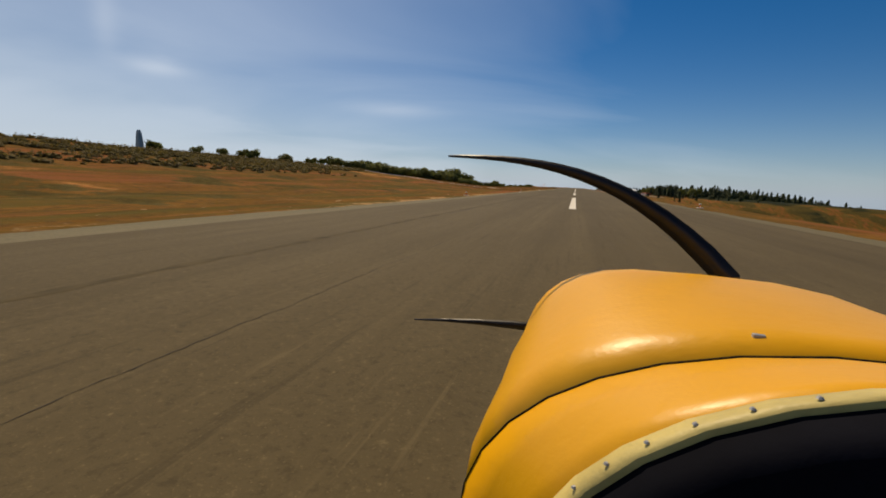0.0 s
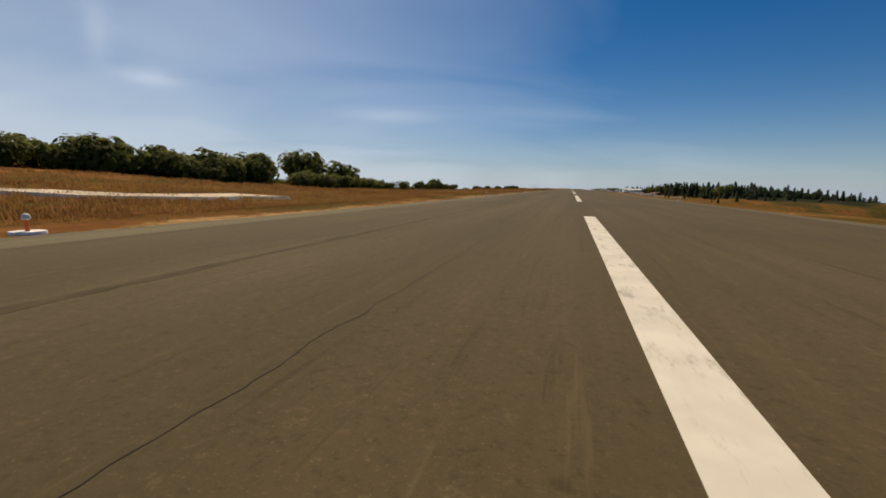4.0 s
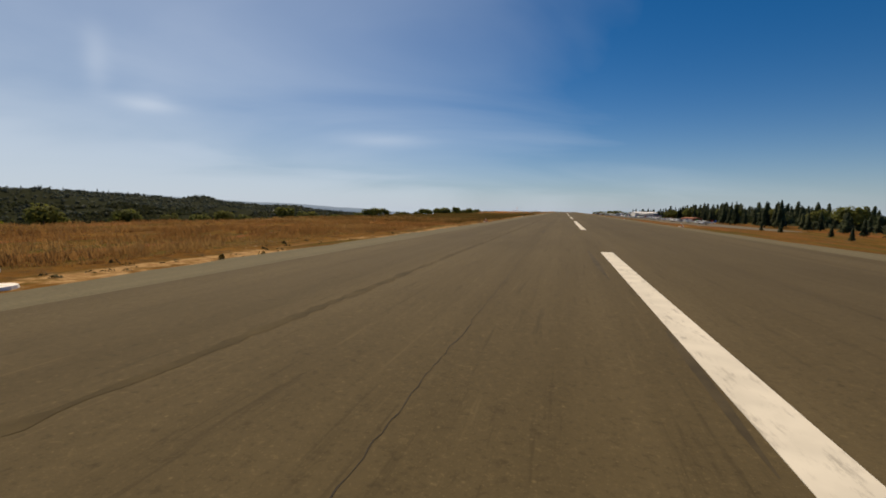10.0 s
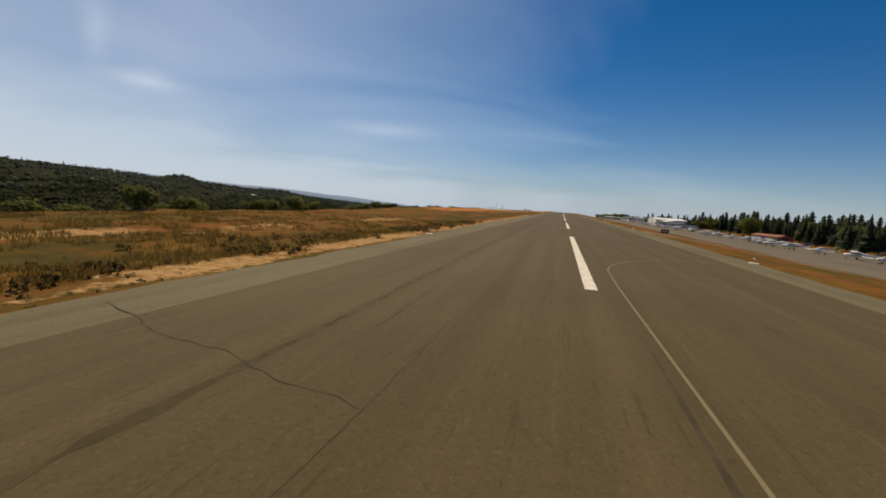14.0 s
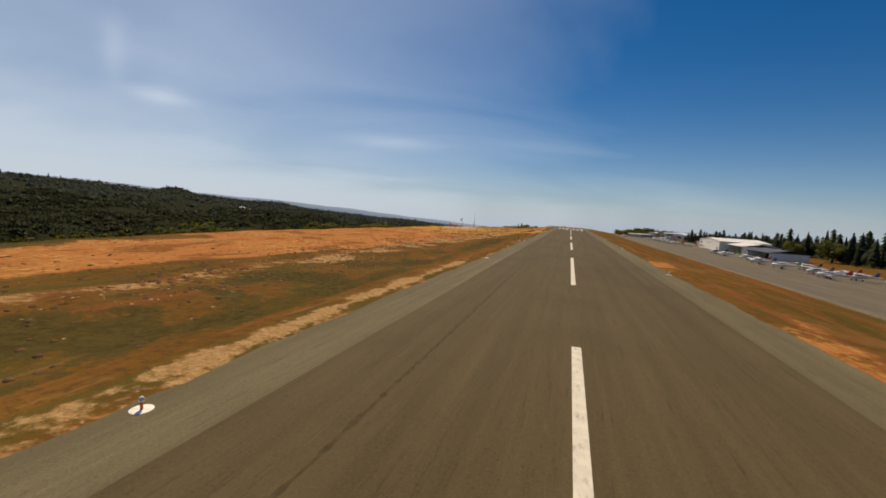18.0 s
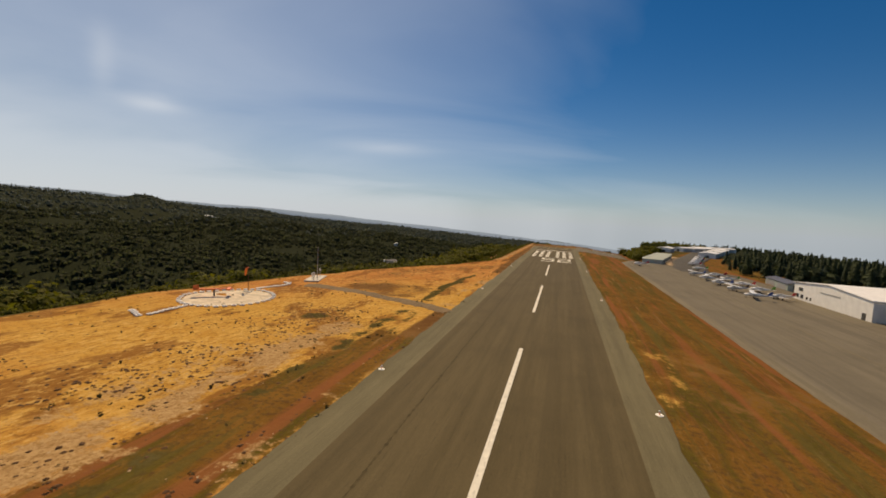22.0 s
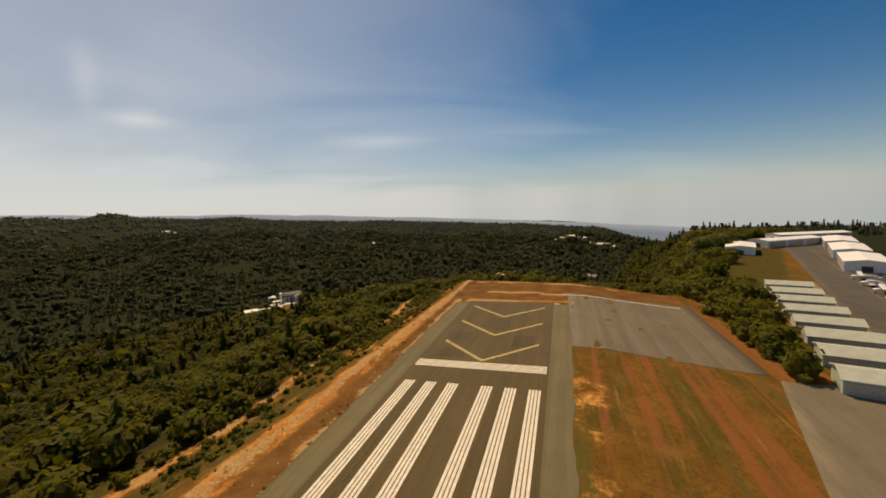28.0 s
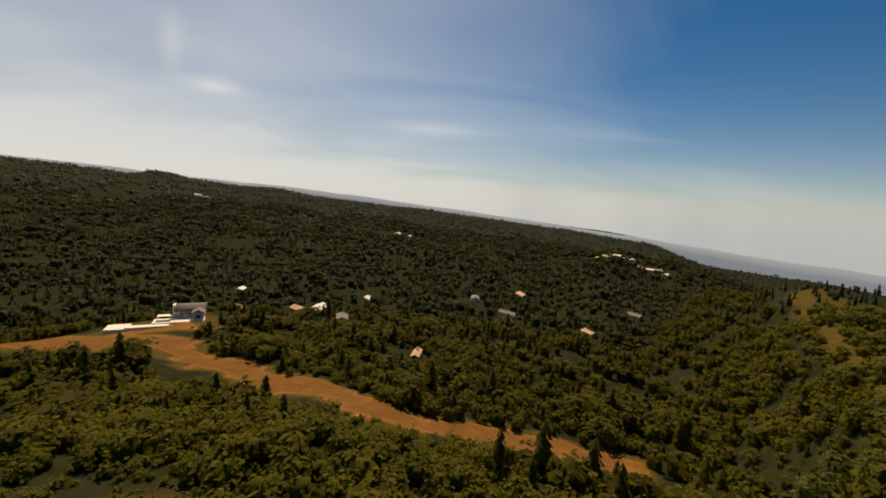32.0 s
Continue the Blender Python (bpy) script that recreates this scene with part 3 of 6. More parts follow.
def land(x, y):
    """Height of the ground."""
    x, y = np.asarray(x, float), np.asarray(y, float)
    d_left = np.maximum(plateau_left(np.minimum(y, 76)) - x, 0)
    d_end = np.maximum(y - end_rim(x), 0)
    d = np.hypot(d_left, d_end)
    drop = 4.5 * smooth_step(0, 11, d) + 31 * smooth_step(6, 130, d) + 19 * smooth_step(110, 280, d) + 50 * smooth_step(230, 420, d)
    start = 1 - smooth_step(-940, -800, y)
    drop = drop * (1 - start * (x < 0))
    z = -drop
    # the bank by the first stretch of the runway
    z = z + 5.2 * smooth_step(15, 78, -x) * (1 - smooth_step(-925, -800, y))
    # the apron lies lower than the runway
    z = z - 3.6 * smooth_step(14, 52, x) - 1.6 * smooth_step(52, 90, x) - 30 * smooth_step(46, 190, x) * (1 - smooth_step(-660, -560, y))
    z = z - 100 * smooth_step(230, 800, x)
    # the knoll that carries the large house
    z = z + 6.5 * np.exp(-((x + 224) / 44) ** 2 - ((y - 246) / 34) ** 2)
    # far hills
    r = np.hypot(x, y + 200)
    a = np.degrees(np.arctan2(x, y + 200))
    ridge = np.interp(a, [-180, -100, -75, -67, -60, -56, -50, -41, -33, -22, -5, 10, 30, 60, 100, 180], [40, 80, 92, 84, 52, 28, 24, -20, -60, -98, -180, -255, -285, -220, -60, -20])
    hills = smooth_step(800, 3300, r) * (ridge + 106) * (0.93 + 0.07 * rough_field(x, y, 1700, 3, 3))
    peak = 44 * np.exp(-((a + 53.4) / 1.7) ** 2) * smooth_step(2600, 3600, r) + 20 * np.exp(-((a + 41.5) / 2.2) ** 2) * smooth_step(2600, 3600, r)
    bluff = 40 * np.exp(-((x - 40) / 230) ** 2 - ((y - 1150) / 200) ** 2)
    far = smooth_step(150, 900, d + np.maximum(x - 400, 0))
    z = z + hills * far + peak + bluff
    z = z + far * 27 * (1 - 0.85 * smooth_step(1900, 3400, r)) * rough_field(x, y, 700, 4, 11) + smooth_step(4, 60, d) * (1 - start) * 2.6 * rough_field(x, y, 90, 3, 20)
    # uneven verges, and the low berm round the end of the field
    verge = smooth_step(16.2, 21, np.abs(x)) * (1 - smooth_step(30, 45, x))
    z = z + verge * (0.2 * rough_field(x, y, 26, 4, 7) - 0.12)
    z = z + 0.7 * np.exp(-((x - plateau_left(np.minimum(y, 76)) - 1.4) / 1.1) ** 2) * smooth_step(-130, -95, y) * (y < 77)
    z = np.where((np.abs(x) < 16.2) & (y < 48), np.minimum(z, -0.05), z)
    return z


def ground_zone(x, y):
    """Shares of bare orange soil, green scrub and pale gravel, and how brown the soil is."""
    edge = plateau_left(np.minimum(y, 76))
    rim = end_rim(x)
    inside = smooth_step(-2.5, 2.5, x - edge) * smooth_step(2.5, -2.5, y - rim)
    n = rough_field(x, y, 60, 4, 5)
    n2 = rough_field(x, y, 17, 4, 22)
    left = (x < -13.5)
    soil = inside * smooth_step(-470, -350, y - 55 * n) * smooth_step(0, 6, -x - np.interp(y, [-440, -410, -370, -320, -250, -220], [49, 43, 36, 29, 22, 19])) * 0.95
    scrub_edge = np.interp(y, [-460, -400, -372, -345, -300], [-60, -64, -71, -95, -110])
    soil = soil * np.where(y < -300, smooth_step(-3, 3, x - scrub_edge + 4 * n2), 1.0)
    soil = np.maximum(soil, inside * smooth_step(-235, -200, y) * left * 0.95)
    soil = np.maximum(soil, inside * (y < -440) * (0.22 + 0.26 * n) * left)
    soil = np.maximum(soil, (0.5 + 0.2 * n) * smooth_step(-950, -925, y) * smooth_step(-850, -880, y) * smooth_step(-38, -43, x) * smooth_step(-62, -56, x))
    soil = np.maximum(soil, 0.62 * smooth_step(18, 14, -x) * left * (y < 52) * smooth_step(-500, -440, y))
    soil = np.maximum(soil, (0.3 + 0.25 * n) * (x > 13.5) * (x < 48) * (y < 80))
    soil = np.maximum(soil, inside * smooth_step(47, 50, y) * (x < 45))
    soil = np.maximum(soil, (0.76 + 0.25 * n2) * np.exp(-((x + 37 + 1.6 * np.sin(y * 0.11)) / 2.0) ** 2) * smooth_step(-70, -40, y) * smooth_step(82, 74, y))
    soil = np.maximum(soil, (0.78 + 0.25 * n2) * np.exp(-((y - 90 - 2 * np.sin(x * 0.09)) / 2.2) ** 2) * (x > -34) * (x < 30))
    lane = np.interp(x, [-262, -230, -200, -178, -150, -120, -82, -57, -38, -21, -7, 10, 60], [172, 179, 186, 191, 190, 180, 173, 172, 165, 165, 174, 184, 192])
    off = (y - lane + 2.0 * np.sin(x * 0.13)) * np.interp(x, [-190, -140], [0.55, 1.0])
    meadow = smooth_step(9, 5, off) * smooth_step(-14, -9, off) * smooth_step(-262, -248, x) * smooth_step(44, 26, x)
    meadow = np.maximum(meadow, smooth_step(27, 21, np.hypot((x + 214) * 0.75, y - 220)))
    soil = np.maximum(soil, 0.72 * meadow)
    green = np.clip(1.0 - inside, 0, 1)
    green = np.maximum(green, smooth_step(120, 150, x + 14 * n) * 0.9 * smooth_step(-640, -540, y + 45 * n))
    green = np.maximum(green, 0.95 * smooth_step(88, 96, y) * (1 - smooth_step(-16, -6, x - np.interp(y, [60, 190, 260], [84, 136, 160]))))
    green = np.maximum(green, 0.9 * smooth_step(235, 275, y))
    green = np.maximum(green, 0.32 * (1 - smooth_step(-930, -860, y)) * smooth_step(34, 44, -x) * (0.9 + 0.4 * n))
    green = green * (1 - meadow) * (1 - 0.7 * (soil > 0.3) * (x > -44) * (x < 42) * (y > -120))
    green = green * (1 - 0.4 * smooth_step(-38, -30, x) * (x < edge) * smooth_step(-110, -90, y) * (y < 80))
    # dry, patchy ground just below the rim
    rim_d = np.hypot(np.maximum(edge - x, 0), np.maximum(y - rim, 0) * (x < 44))
    near_rim = smooth_step(0.5, 3, rim_d) * smooth_step(17, 10, rim_d) * (y > -420) * (y < 140)
    green = green * (1 - near_rim) + near_rim * np.minimum(green, 0.46 + 0.3 * n)
    soil = np.maximum(soil, near_rim * (0.36 + 0.4 * rough_field(x, y, 23, 3, 13)))
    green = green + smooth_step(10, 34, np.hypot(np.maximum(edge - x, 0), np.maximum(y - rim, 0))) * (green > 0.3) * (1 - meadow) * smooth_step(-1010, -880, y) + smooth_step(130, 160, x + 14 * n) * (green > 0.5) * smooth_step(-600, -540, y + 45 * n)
    trench = np.exp(-((x + 21 + 2.5 * np.sin(y * 0.02)) / np.interp(y, [-300, -240], [6.0, 2.2])) ** 2) * smooth_step(-560, -480, y) * (y < -203)
    green = np.maximum(green, (0.62 + 0.16 * n) * trench * smooth_step(18, 20.5, -x))
    green = np.maximum(green, (0.26 + 0.2 * n) * smooth_step(36, 44, -x) * (y < -500) * (y > -820))
    # dark, weedy grass between the paving and the bare soil, and olive patches on the bank
    green = np.maximum(green, (0.5 + 0.34 * n2) * smooth_step(-560, -500, y) * smooth_step(-320, -365, y) * smooth_step(18, 20.5, -x) * smooth_step(41, 35, -x))
    green = np.maximum(green, (0.5 + 0.3 * n2) * inside * smooth_step(-672, -640, y) * smooth_step(-520, -560, y) * smooth_step(17.5, 20, -x))
    green = np.maximum(green, (0.32 + 0.4 * n2) * smooth_step(-880, -905, y) * smooth_step(16, 21, -x))
    green = np.maximum(green, (0.75 + 0.2 * n2) * smooth_step(3, -3, x - scrub_edge + 4 * n2) * (y > -470) * (y < -300))
    ditch = np.exp(-((x - np.interp(y, [-220, -203, -190, -180, -168, -155, -140], [-20.4, -20.6, -22.4, -24.2, -23.2, -22.2, -21]) - 0.6 * n2) / np.interp(y, [-300, -270, -225, -190], [1.9, 1.5, 1.2, 1.4])) ** 2) * smooth_step(-138, -150, y) * np.maximum(smooth_step(-196, -191, y), 0.62 * smooth_step(-222, -216, y) * smooth_step(-199, -203, y))
    green = np.maximum(green, (0.92 + 0.1 * n2) * ditch)
    gravel = (0.34 + 0.2 * n) * np.exp(-((x + np.interp(y, [-700, -500], [13.9, 16.0])) / 1.2) ** 2) * (y < 50) * np.interp(y, [-700, -500], [1.5, 1.0])
    gravel = np.maximum(gravel, 0.5 * np.exp(-((x + 34.5) / 4.0) ** 2) * smooth_step(-440, -400, y) * (y < -225))
    gravel = np.maximum(gravel, (0.66 + 0.1 * n2) * np.exp(-((x + np.interp(y, [-420, -395, -360], [15.8, 17.0, 16.6])) / 1.7) ** 2) * smooth_step(-640, -600, y) * smooth_step(-345, -365, y))
    gravel = np.maximum(gravel, np.interp(y, [-920, -870], [0.34, 0.56]) * (1 + 0.7 * n2) * np.exp(-((x + 14.5) / 1.4) ** 2) * smooth_step(-640, -680, y))
    gravel = np.maximum(gravel, (0.6 + 0.35 * n2) * np.exp(-((x - np.interp(y, [-400, -330, -250], [-34, -33, -28])) / np.interp(y, [-400, -250], [3.0, 5.5])) ** 2) * smooth_step(-405, -375, y) * smooth_step(-205, -222, y))
    green = np.maximum(green, 0.85 * np.exp(-((x + 35) / 3.4) ** 2 - ((y + 212.5) / 3.6) ** 2) * (1 + 0.3 * n2))
    gravel = np.maximum(gravel, (0.4 + 0.3 * n2) * smooth_step(13.6, 14.4, -x) * smooth_step(19, 17, -x) * smooth_step(-340, -300, y) * smooth_step(-224, -234, y))
    gravel = np.maximum(gravel, (0.66 + 0.3 * n2) * np.exp(-((x + 37 + 1.6 * np.sin(y * 0.11)) / 1.5) ** 2) * smooth_step(-75, -40, y) * smooth_step(84, 76, y))
    gravel = np.maximum(gravel, (0.5 + 0.35 * n2) * inside * np.exp(-((x + 29 + 3 * n) / 4.5) ** 2) * smooth_step(-590, -565, y) * smooth_step(-480, -510, y))
    gravel = np.maximum(gravel, (0.72 + 0.3 * n2) * np.exp(-((y - rim + 1.8) / 1.5) ** 2) * (x > -21) * (x < 42))
    gravel = np.maximum(gravel, (0.4 + 0.25 * n2) * smooth_step(14, 15, -x) * smooth_step(20, 18.8, -x) * smooth_step(-208, -190, y) * smooth_step(-136, -150, y))
    gravel = np.maximum(gravel, 0.75 * np.exp(-((x - edge - 1.6) / 1.4) ** 2) * smooth_step(-110, -85, y) * (y < 78))
    gravel = np.maximum(gravel, 1.0 * np.exp(-((y - 47.9 + 0.09 * x) / 1.5) ** 2) * (np.abs(x) < 13))
    gravel = np.maximum(gravel, 0.95 * np.exp(-((y - 59.5 + 0.08 * x - 0.8 * np.sin(x * 0.4)) / 1.5) ** 2) * (x > -9) * (x < 26))
    gravel = np.maximum(gravel, (0.62 + 0.3 * n) * np.exp(-((x + 15.2) / 1.3) ** 2) * smooth_step(-60, -20, y) * (y < 49))
    green = green * (1 - np.clip(1.2 * gravel * (gravel > 0.25), 0, 0.9))
    brown = 0.85 * inside * smooth_step(48, 51, y) * (x < 45) + 0.8 * np.exp(-((x - edge - 4.5) / 1.3) ** 2) * smooth_step(-110, -85, y)
    brown = np.maximum(brown, 0.5 * smooth_step(17, 20, x) * (x < 48))
    brown = np.maximum(brown, 0.6 * meadow)
    mud = smooth_step(7, 3, np.abs(x - edge - 13 + 4 * n)) * smooth_step(-190, -165, y) * smooth_step(-88, -100, y)
    earth = smooth_step(24, 27, -x) * smooth_step(50, 44, -x) * smooth_step(-193, -190, y) * smooth_step(-164, -178, y + 6 * n2)
    strip = smooth_step(18.6, 17.2, -x) * (x < -13) * smooth_step(-232, -222, y) * smooth_step(-196, -200, y)
    brown = np.maximum(brown, np.maximum((0.5 + 0.2 * n2) * earth, np.maximum(0.42 * mud, 0.9 * strip)))
    brown = np.maximum(brown, np.interp(y, [-240, -215], [0.3, 0.7]) * smooth_step(19.5, 17, -x) * (x < -13) * (y > -300) * (y < 50) * (1 - smooth_step(-212, -196, y) * smooth_step(-130, -145, y)))
    return np.stack([soil, green, gravel, np.clip(brown, 0, 1)], -1)


def spaced(*runs):
    out = []
    for a, b, n in runs:
        out.extend(np.linspace(a, b, n, endpoint=False))
    return np.array(out + [runs[-1][1]])


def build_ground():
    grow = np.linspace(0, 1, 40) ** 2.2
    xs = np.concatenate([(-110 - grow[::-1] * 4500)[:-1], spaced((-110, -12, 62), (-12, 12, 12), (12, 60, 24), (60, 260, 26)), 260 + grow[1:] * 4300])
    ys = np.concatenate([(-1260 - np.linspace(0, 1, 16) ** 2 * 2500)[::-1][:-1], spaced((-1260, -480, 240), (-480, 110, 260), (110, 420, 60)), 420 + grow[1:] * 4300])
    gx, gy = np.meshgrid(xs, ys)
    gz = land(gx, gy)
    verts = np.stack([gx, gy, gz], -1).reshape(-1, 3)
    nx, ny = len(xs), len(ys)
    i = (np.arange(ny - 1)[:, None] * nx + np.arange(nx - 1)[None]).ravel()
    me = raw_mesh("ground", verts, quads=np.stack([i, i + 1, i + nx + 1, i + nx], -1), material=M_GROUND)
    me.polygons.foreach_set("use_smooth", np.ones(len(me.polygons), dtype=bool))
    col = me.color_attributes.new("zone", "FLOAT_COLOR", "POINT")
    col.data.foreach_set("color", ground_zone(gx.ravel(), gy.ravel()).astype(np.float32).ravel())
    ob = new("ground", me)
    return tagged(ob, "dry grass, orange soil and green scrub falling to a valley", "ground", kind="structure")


build_ground()


def ground_at(x, y):
    return float(land(x, y))


# ---- runway ----
RW = 11.43
FT = 0.3048
SURF = 0.03


def strip(x0, x1, y0, y1, z, step=12.0, bm=None):
    bm = bm or bmesh.new()
    n = max(1, int(abs(y1 - y0) / step))
    last = None
    for k in range(n + 1):
        y = y0 + (y1 - y0) * k / n
        pair = (bm.verts.new((x0, y, z)), bm.verts.new((x1, y, z)))
        if last:
            bm.faces.new((last[0], last[1], pair[1], pair[0]))
        last = pair
    return bm


def slab(name, x0, x1, y0, y1, z0, z1, material, label, category):
    ob = part(name, box(x0, x1, y0, y1, z0, z1), material)
    return tagged(ob, label, category, kind="structure")


runway = slab("runway", -RW, RW, -1300, 47.5, -0.6, SURF, M_ASPHALT, "long brown-grey asphalt runway with worn white markings", "runway")


def ragged_shoulder(name, side):
    rs = np.random.RandomState(3 + side)
    bm = bmesh.new()
    inner = outer = None
    y = -1300.0
    while y < 47:
        w = float(np.interp(y, [-800, -600, -470], [1.5, 2.2, 3.5])) + 0.22 * math.sin(y * 0.06) + 0.1 * math.sin(y * 0.43) + 0.3 * rs.rand()
        a = bm.verts.new((side * (RW + 0.002), y, 0.018))
        b = bm.verts.new((side * (RW + w), y, 0.012))
        c = bm.verts.new((side * (RW + w + 0.5), y, -0.4))
        if inner:
            bm.faces.new((inner, outer, b, a))
            bm.faces.new((outer, low, c, b))
        inner, outer, low = a, b, c
        y += 1.6
    bmesh.ops.recalc_face_normals(bm, faces=bm.faces)
    ob = part(name, bm, M_SHOULDER)
    return tagged(ob, "pale crumbling gravel shoulder along the runway edge", "shoulder", kind="structure")


ragged_shoulder("runway_shoulder_left", -1)
ragged_shoulder("runway_shoulder_right", 1)

# centreline dashes: 120 ft long, 80 ft apart
for k in range(15):
    far_end = -94.5 - 60.96 * k
    part("centreline_dash", box(-0.27, 0.27, far_end - 36.6, far_end, SURF - 0.01, SURF + 0.006), M_WHITE, runway)

# threshold bars: six, each of four thin lines
for i in (-2.5, -1.5, -0.5, 0.5, 1.5, 2.5):
    cx = i * 11.5 * FT + math.copysign(5.75 / 2 * FT, i)
    bm = bmesh.new()
    for j in range(4):
        x = cx - 0.79 + j * 0.46
        box(x, x + 0.33, -51.8, -6.1, SURF - 0.01, SURF + 0.006, bm=bm)
    part("threshold_stripe", bm, M_WHITE, runway)
bm = bmesh.new()
for j in range(6):
    box(-RW + 0.3, RW - 0.3, 0.0 + j * 0.5, 0.34 + j * 0.5, SURF - 0.01, SURF + 0.006, bm=bm)
part("threshold_bar", bm, M_WHITE, runway)


def digit(strokes, x, y):
    """A painted figure, 3 m by 18.3 m, read from the far end; strokes in cells of 0 to 1."""
    bm = bmesh.new()
    for u0, u1, v0, v1 in strokes:
        box(x + 6.1 * u0, x + 6.1 * u1, y - 18.3 * v1, y - 18.3 * v0, SURF - 0.01, SURF + 0.006, bm=bm)
    part("painted_figure", bm, M_WHITE, runway)


A5 = [(0, 1, 0.0, 0.13), (0, 0.2, 0.13, 0.45), (0.2, 1, 0.36, 0.49), (0.8, 1, 0.49, 0.87), (0, 0.8, 0.87, 1.0)]
A2 = [(0, 1, 0.0, 0.13), (0.8, 1, 0.13, 0.45), (0, 1, 0.45, 0.57), (0, 0.2, 0.57, 0.87), (0, 1, 0.87, 1.0)]
# seen from behind, the figure five stands first
digit([(u0, u1, v0, v1) for u0, u1, v0, v1 in A5], -4.5, -59.5)
digit([(u0, u1, v0, v1) for u0, u1, v0, v1 in A2], 3.1, -59.5)

# paved overrun with yellow chevrons
for y in (3.3, 17.5, 31.7):
    for side in (-1, 1):
        bm = bmesh.new()
        for j in range(3):
            o = j * 0.36
            a, b = Vector((0, y + o, SURF + 0.006)), Vector((side * 9.2, y + 9.6 + o, SURF + 0.006))
            w = Vector((0, 0.2, 0))
            f = [bm.verts.new(p) for p in (a, b, b + w, a + w)]
            g = [bm.verts.new(p - Vector((0, 0, 0.014))) for p in (a, b, b + w, a + w)]
            bm.faces.new(f)
            for q in range(4):
                bm.faces.new((f[q], f[(q + 1) % 4], g[(q + 1) % 4], g[q]))
        bmesh.ops.recalc_face_normals(bm, faces=bm.faces)
        part("chevron_arm", bm, M_YELLOW, runway)


def wander(points, width, z, material, name, seed=0, step=0.5, wobble=0.12, taper=False):
    """A thin crooked seam along a line of points."""
    rs = np.random.RandomState(seed)
    bm = bmesh.new()
    last = None
    off = 0.0
    for (xa, ya), (xb, yb) in zip(points, points[1:]):
        n = max(2, int(math.hypot(xb - xa, yb - ya) / step))
        nx, ny = -(yb - ya), xb - xa
        ln = math.hypot(nx, ny)
        for i in range(n):
            off = 0.85 * off + wobble * (rs.rand() - 0.5)
            u = i / n
            w = width * ((0.8 + 0.4 * rs.rand()) * math.sin(math.pi * (i + 0.3) / n) if taper else 0.3 + rs.rand()) / 2
            px, py = xa + (xb - xa) * u + nx / ln * off, ya + (yb - ya) * u + ny / ln * off
            pair = (bm.verts.new((px - nx / ln * w, py - ny / ln * w, z)), bm.verts.new((px + nx / ln * w, py + ny / ln * w, z)))
            if last:
                bm.faces.new((last[0], last[1], pair[1], pair[0]))
            last = pair
    bmesh.ops.recalc_face_normals(bm, faces=bm.faces)
    return part(name, bm, material, runway)


# darker squares of newer asphalt on the overrun
for x0, x1, y0, y1 in ((-9.6, -4.6, 13.6, 19.2), (-2.6, 2.2, 21.6, 31.0), (4.2, 8.4, 11.5, 18.6), (-8.8, -4.0, 4.6, 9.2)):
    part("asphalt_patch", box(x0, x1, y0, y1, SURF - 0.01, SURF + 0.0025), M_PATCH, runway)

# seams between paving lanes and the cracks that cross them
wander([(-3.6, -1290), (-3.4, -1016), (-3.15, -935), (-2.9, -849), (-2.8, -788), (-3.8, -684), (-4.2, -600), (-4.3, -500), (-4.2, -20)], 0.013, SURF + 0.004, M_CRACK, "lane_seam", 10, 0.12, 0.05)
wander([(-6.5, -1290), (-6.6, -790), (-6.4, -684), (-7.4, -500), (-7.6, -20)], 0.26, SURF + 0.0035, M_WORN, "lane_seam", 11, 0.3, 0.05)
for i, x in enumerate((3.9, 7.7)):
    wander([(x, -1290), (x + 0.1, -900), (x - 0.08, -500), (x, -20)], 0.022, SURF + 0.004, M_RUBBER, "lane_seam", 12 + i, 0.9, 0.1)
wander([(-12.4, -682.2), (-10.4, -683.1), (-9.0, -683.8), (-7.6, -684.9), (-7.0, -685.3), (-5.6, -685.8), (-3.9, -686.3)], 0.1, SURF + 0.005, M_CRACK, "cross_crack", 38, 0.25, 0.12)
wander([(-13.1, -568.3), (-9.8, -569.6), (-7.7, -569.6), (-4.1, -570.8)], 0.03, SURF + 0.005, M_CRACK, "cross_crack", 39, 0.25, 0.16)
for i, (y, x0, x1) in enumerate(((-1002, -11, -2), (-926, -9, 1), (-838.5, -11, 3), (-760, -4, 9), (-648, -7.5, -2), (-452, -10, 3), (-352, -11, 11), (-262, -11, 11))):
    wander([(x0, y), ((x0 + x1) / 2, y + 1.2 * math.sin(i * 2.1)), (x1, y + 2.0 * math.sin(i))], 0.034, SURF + 0.005, M_CRACK, "cross_crack", 40 + i, 0.25, 0.3)
M_STREAK = plain("dark_tyre_streak", (0.062, 0.047, 0.023), 0.9, 0, 0.35, 1.5)
rs = np.random.RandomState(8)
for i in range(40):
    x, y = rs.uniform(-6.5, 5), -1010 + i * 12 + rs.uniform(-4, 4)
    wander([(x, y), (x + rs.uniform(-0.2, 0.2), y + rs.uniform(4, 13))], rs.uniform(0.08, 0.2), SURF + 0.003, M_STREAK, "tyre_streak", 70 + i, 0.6, 0.02, True)


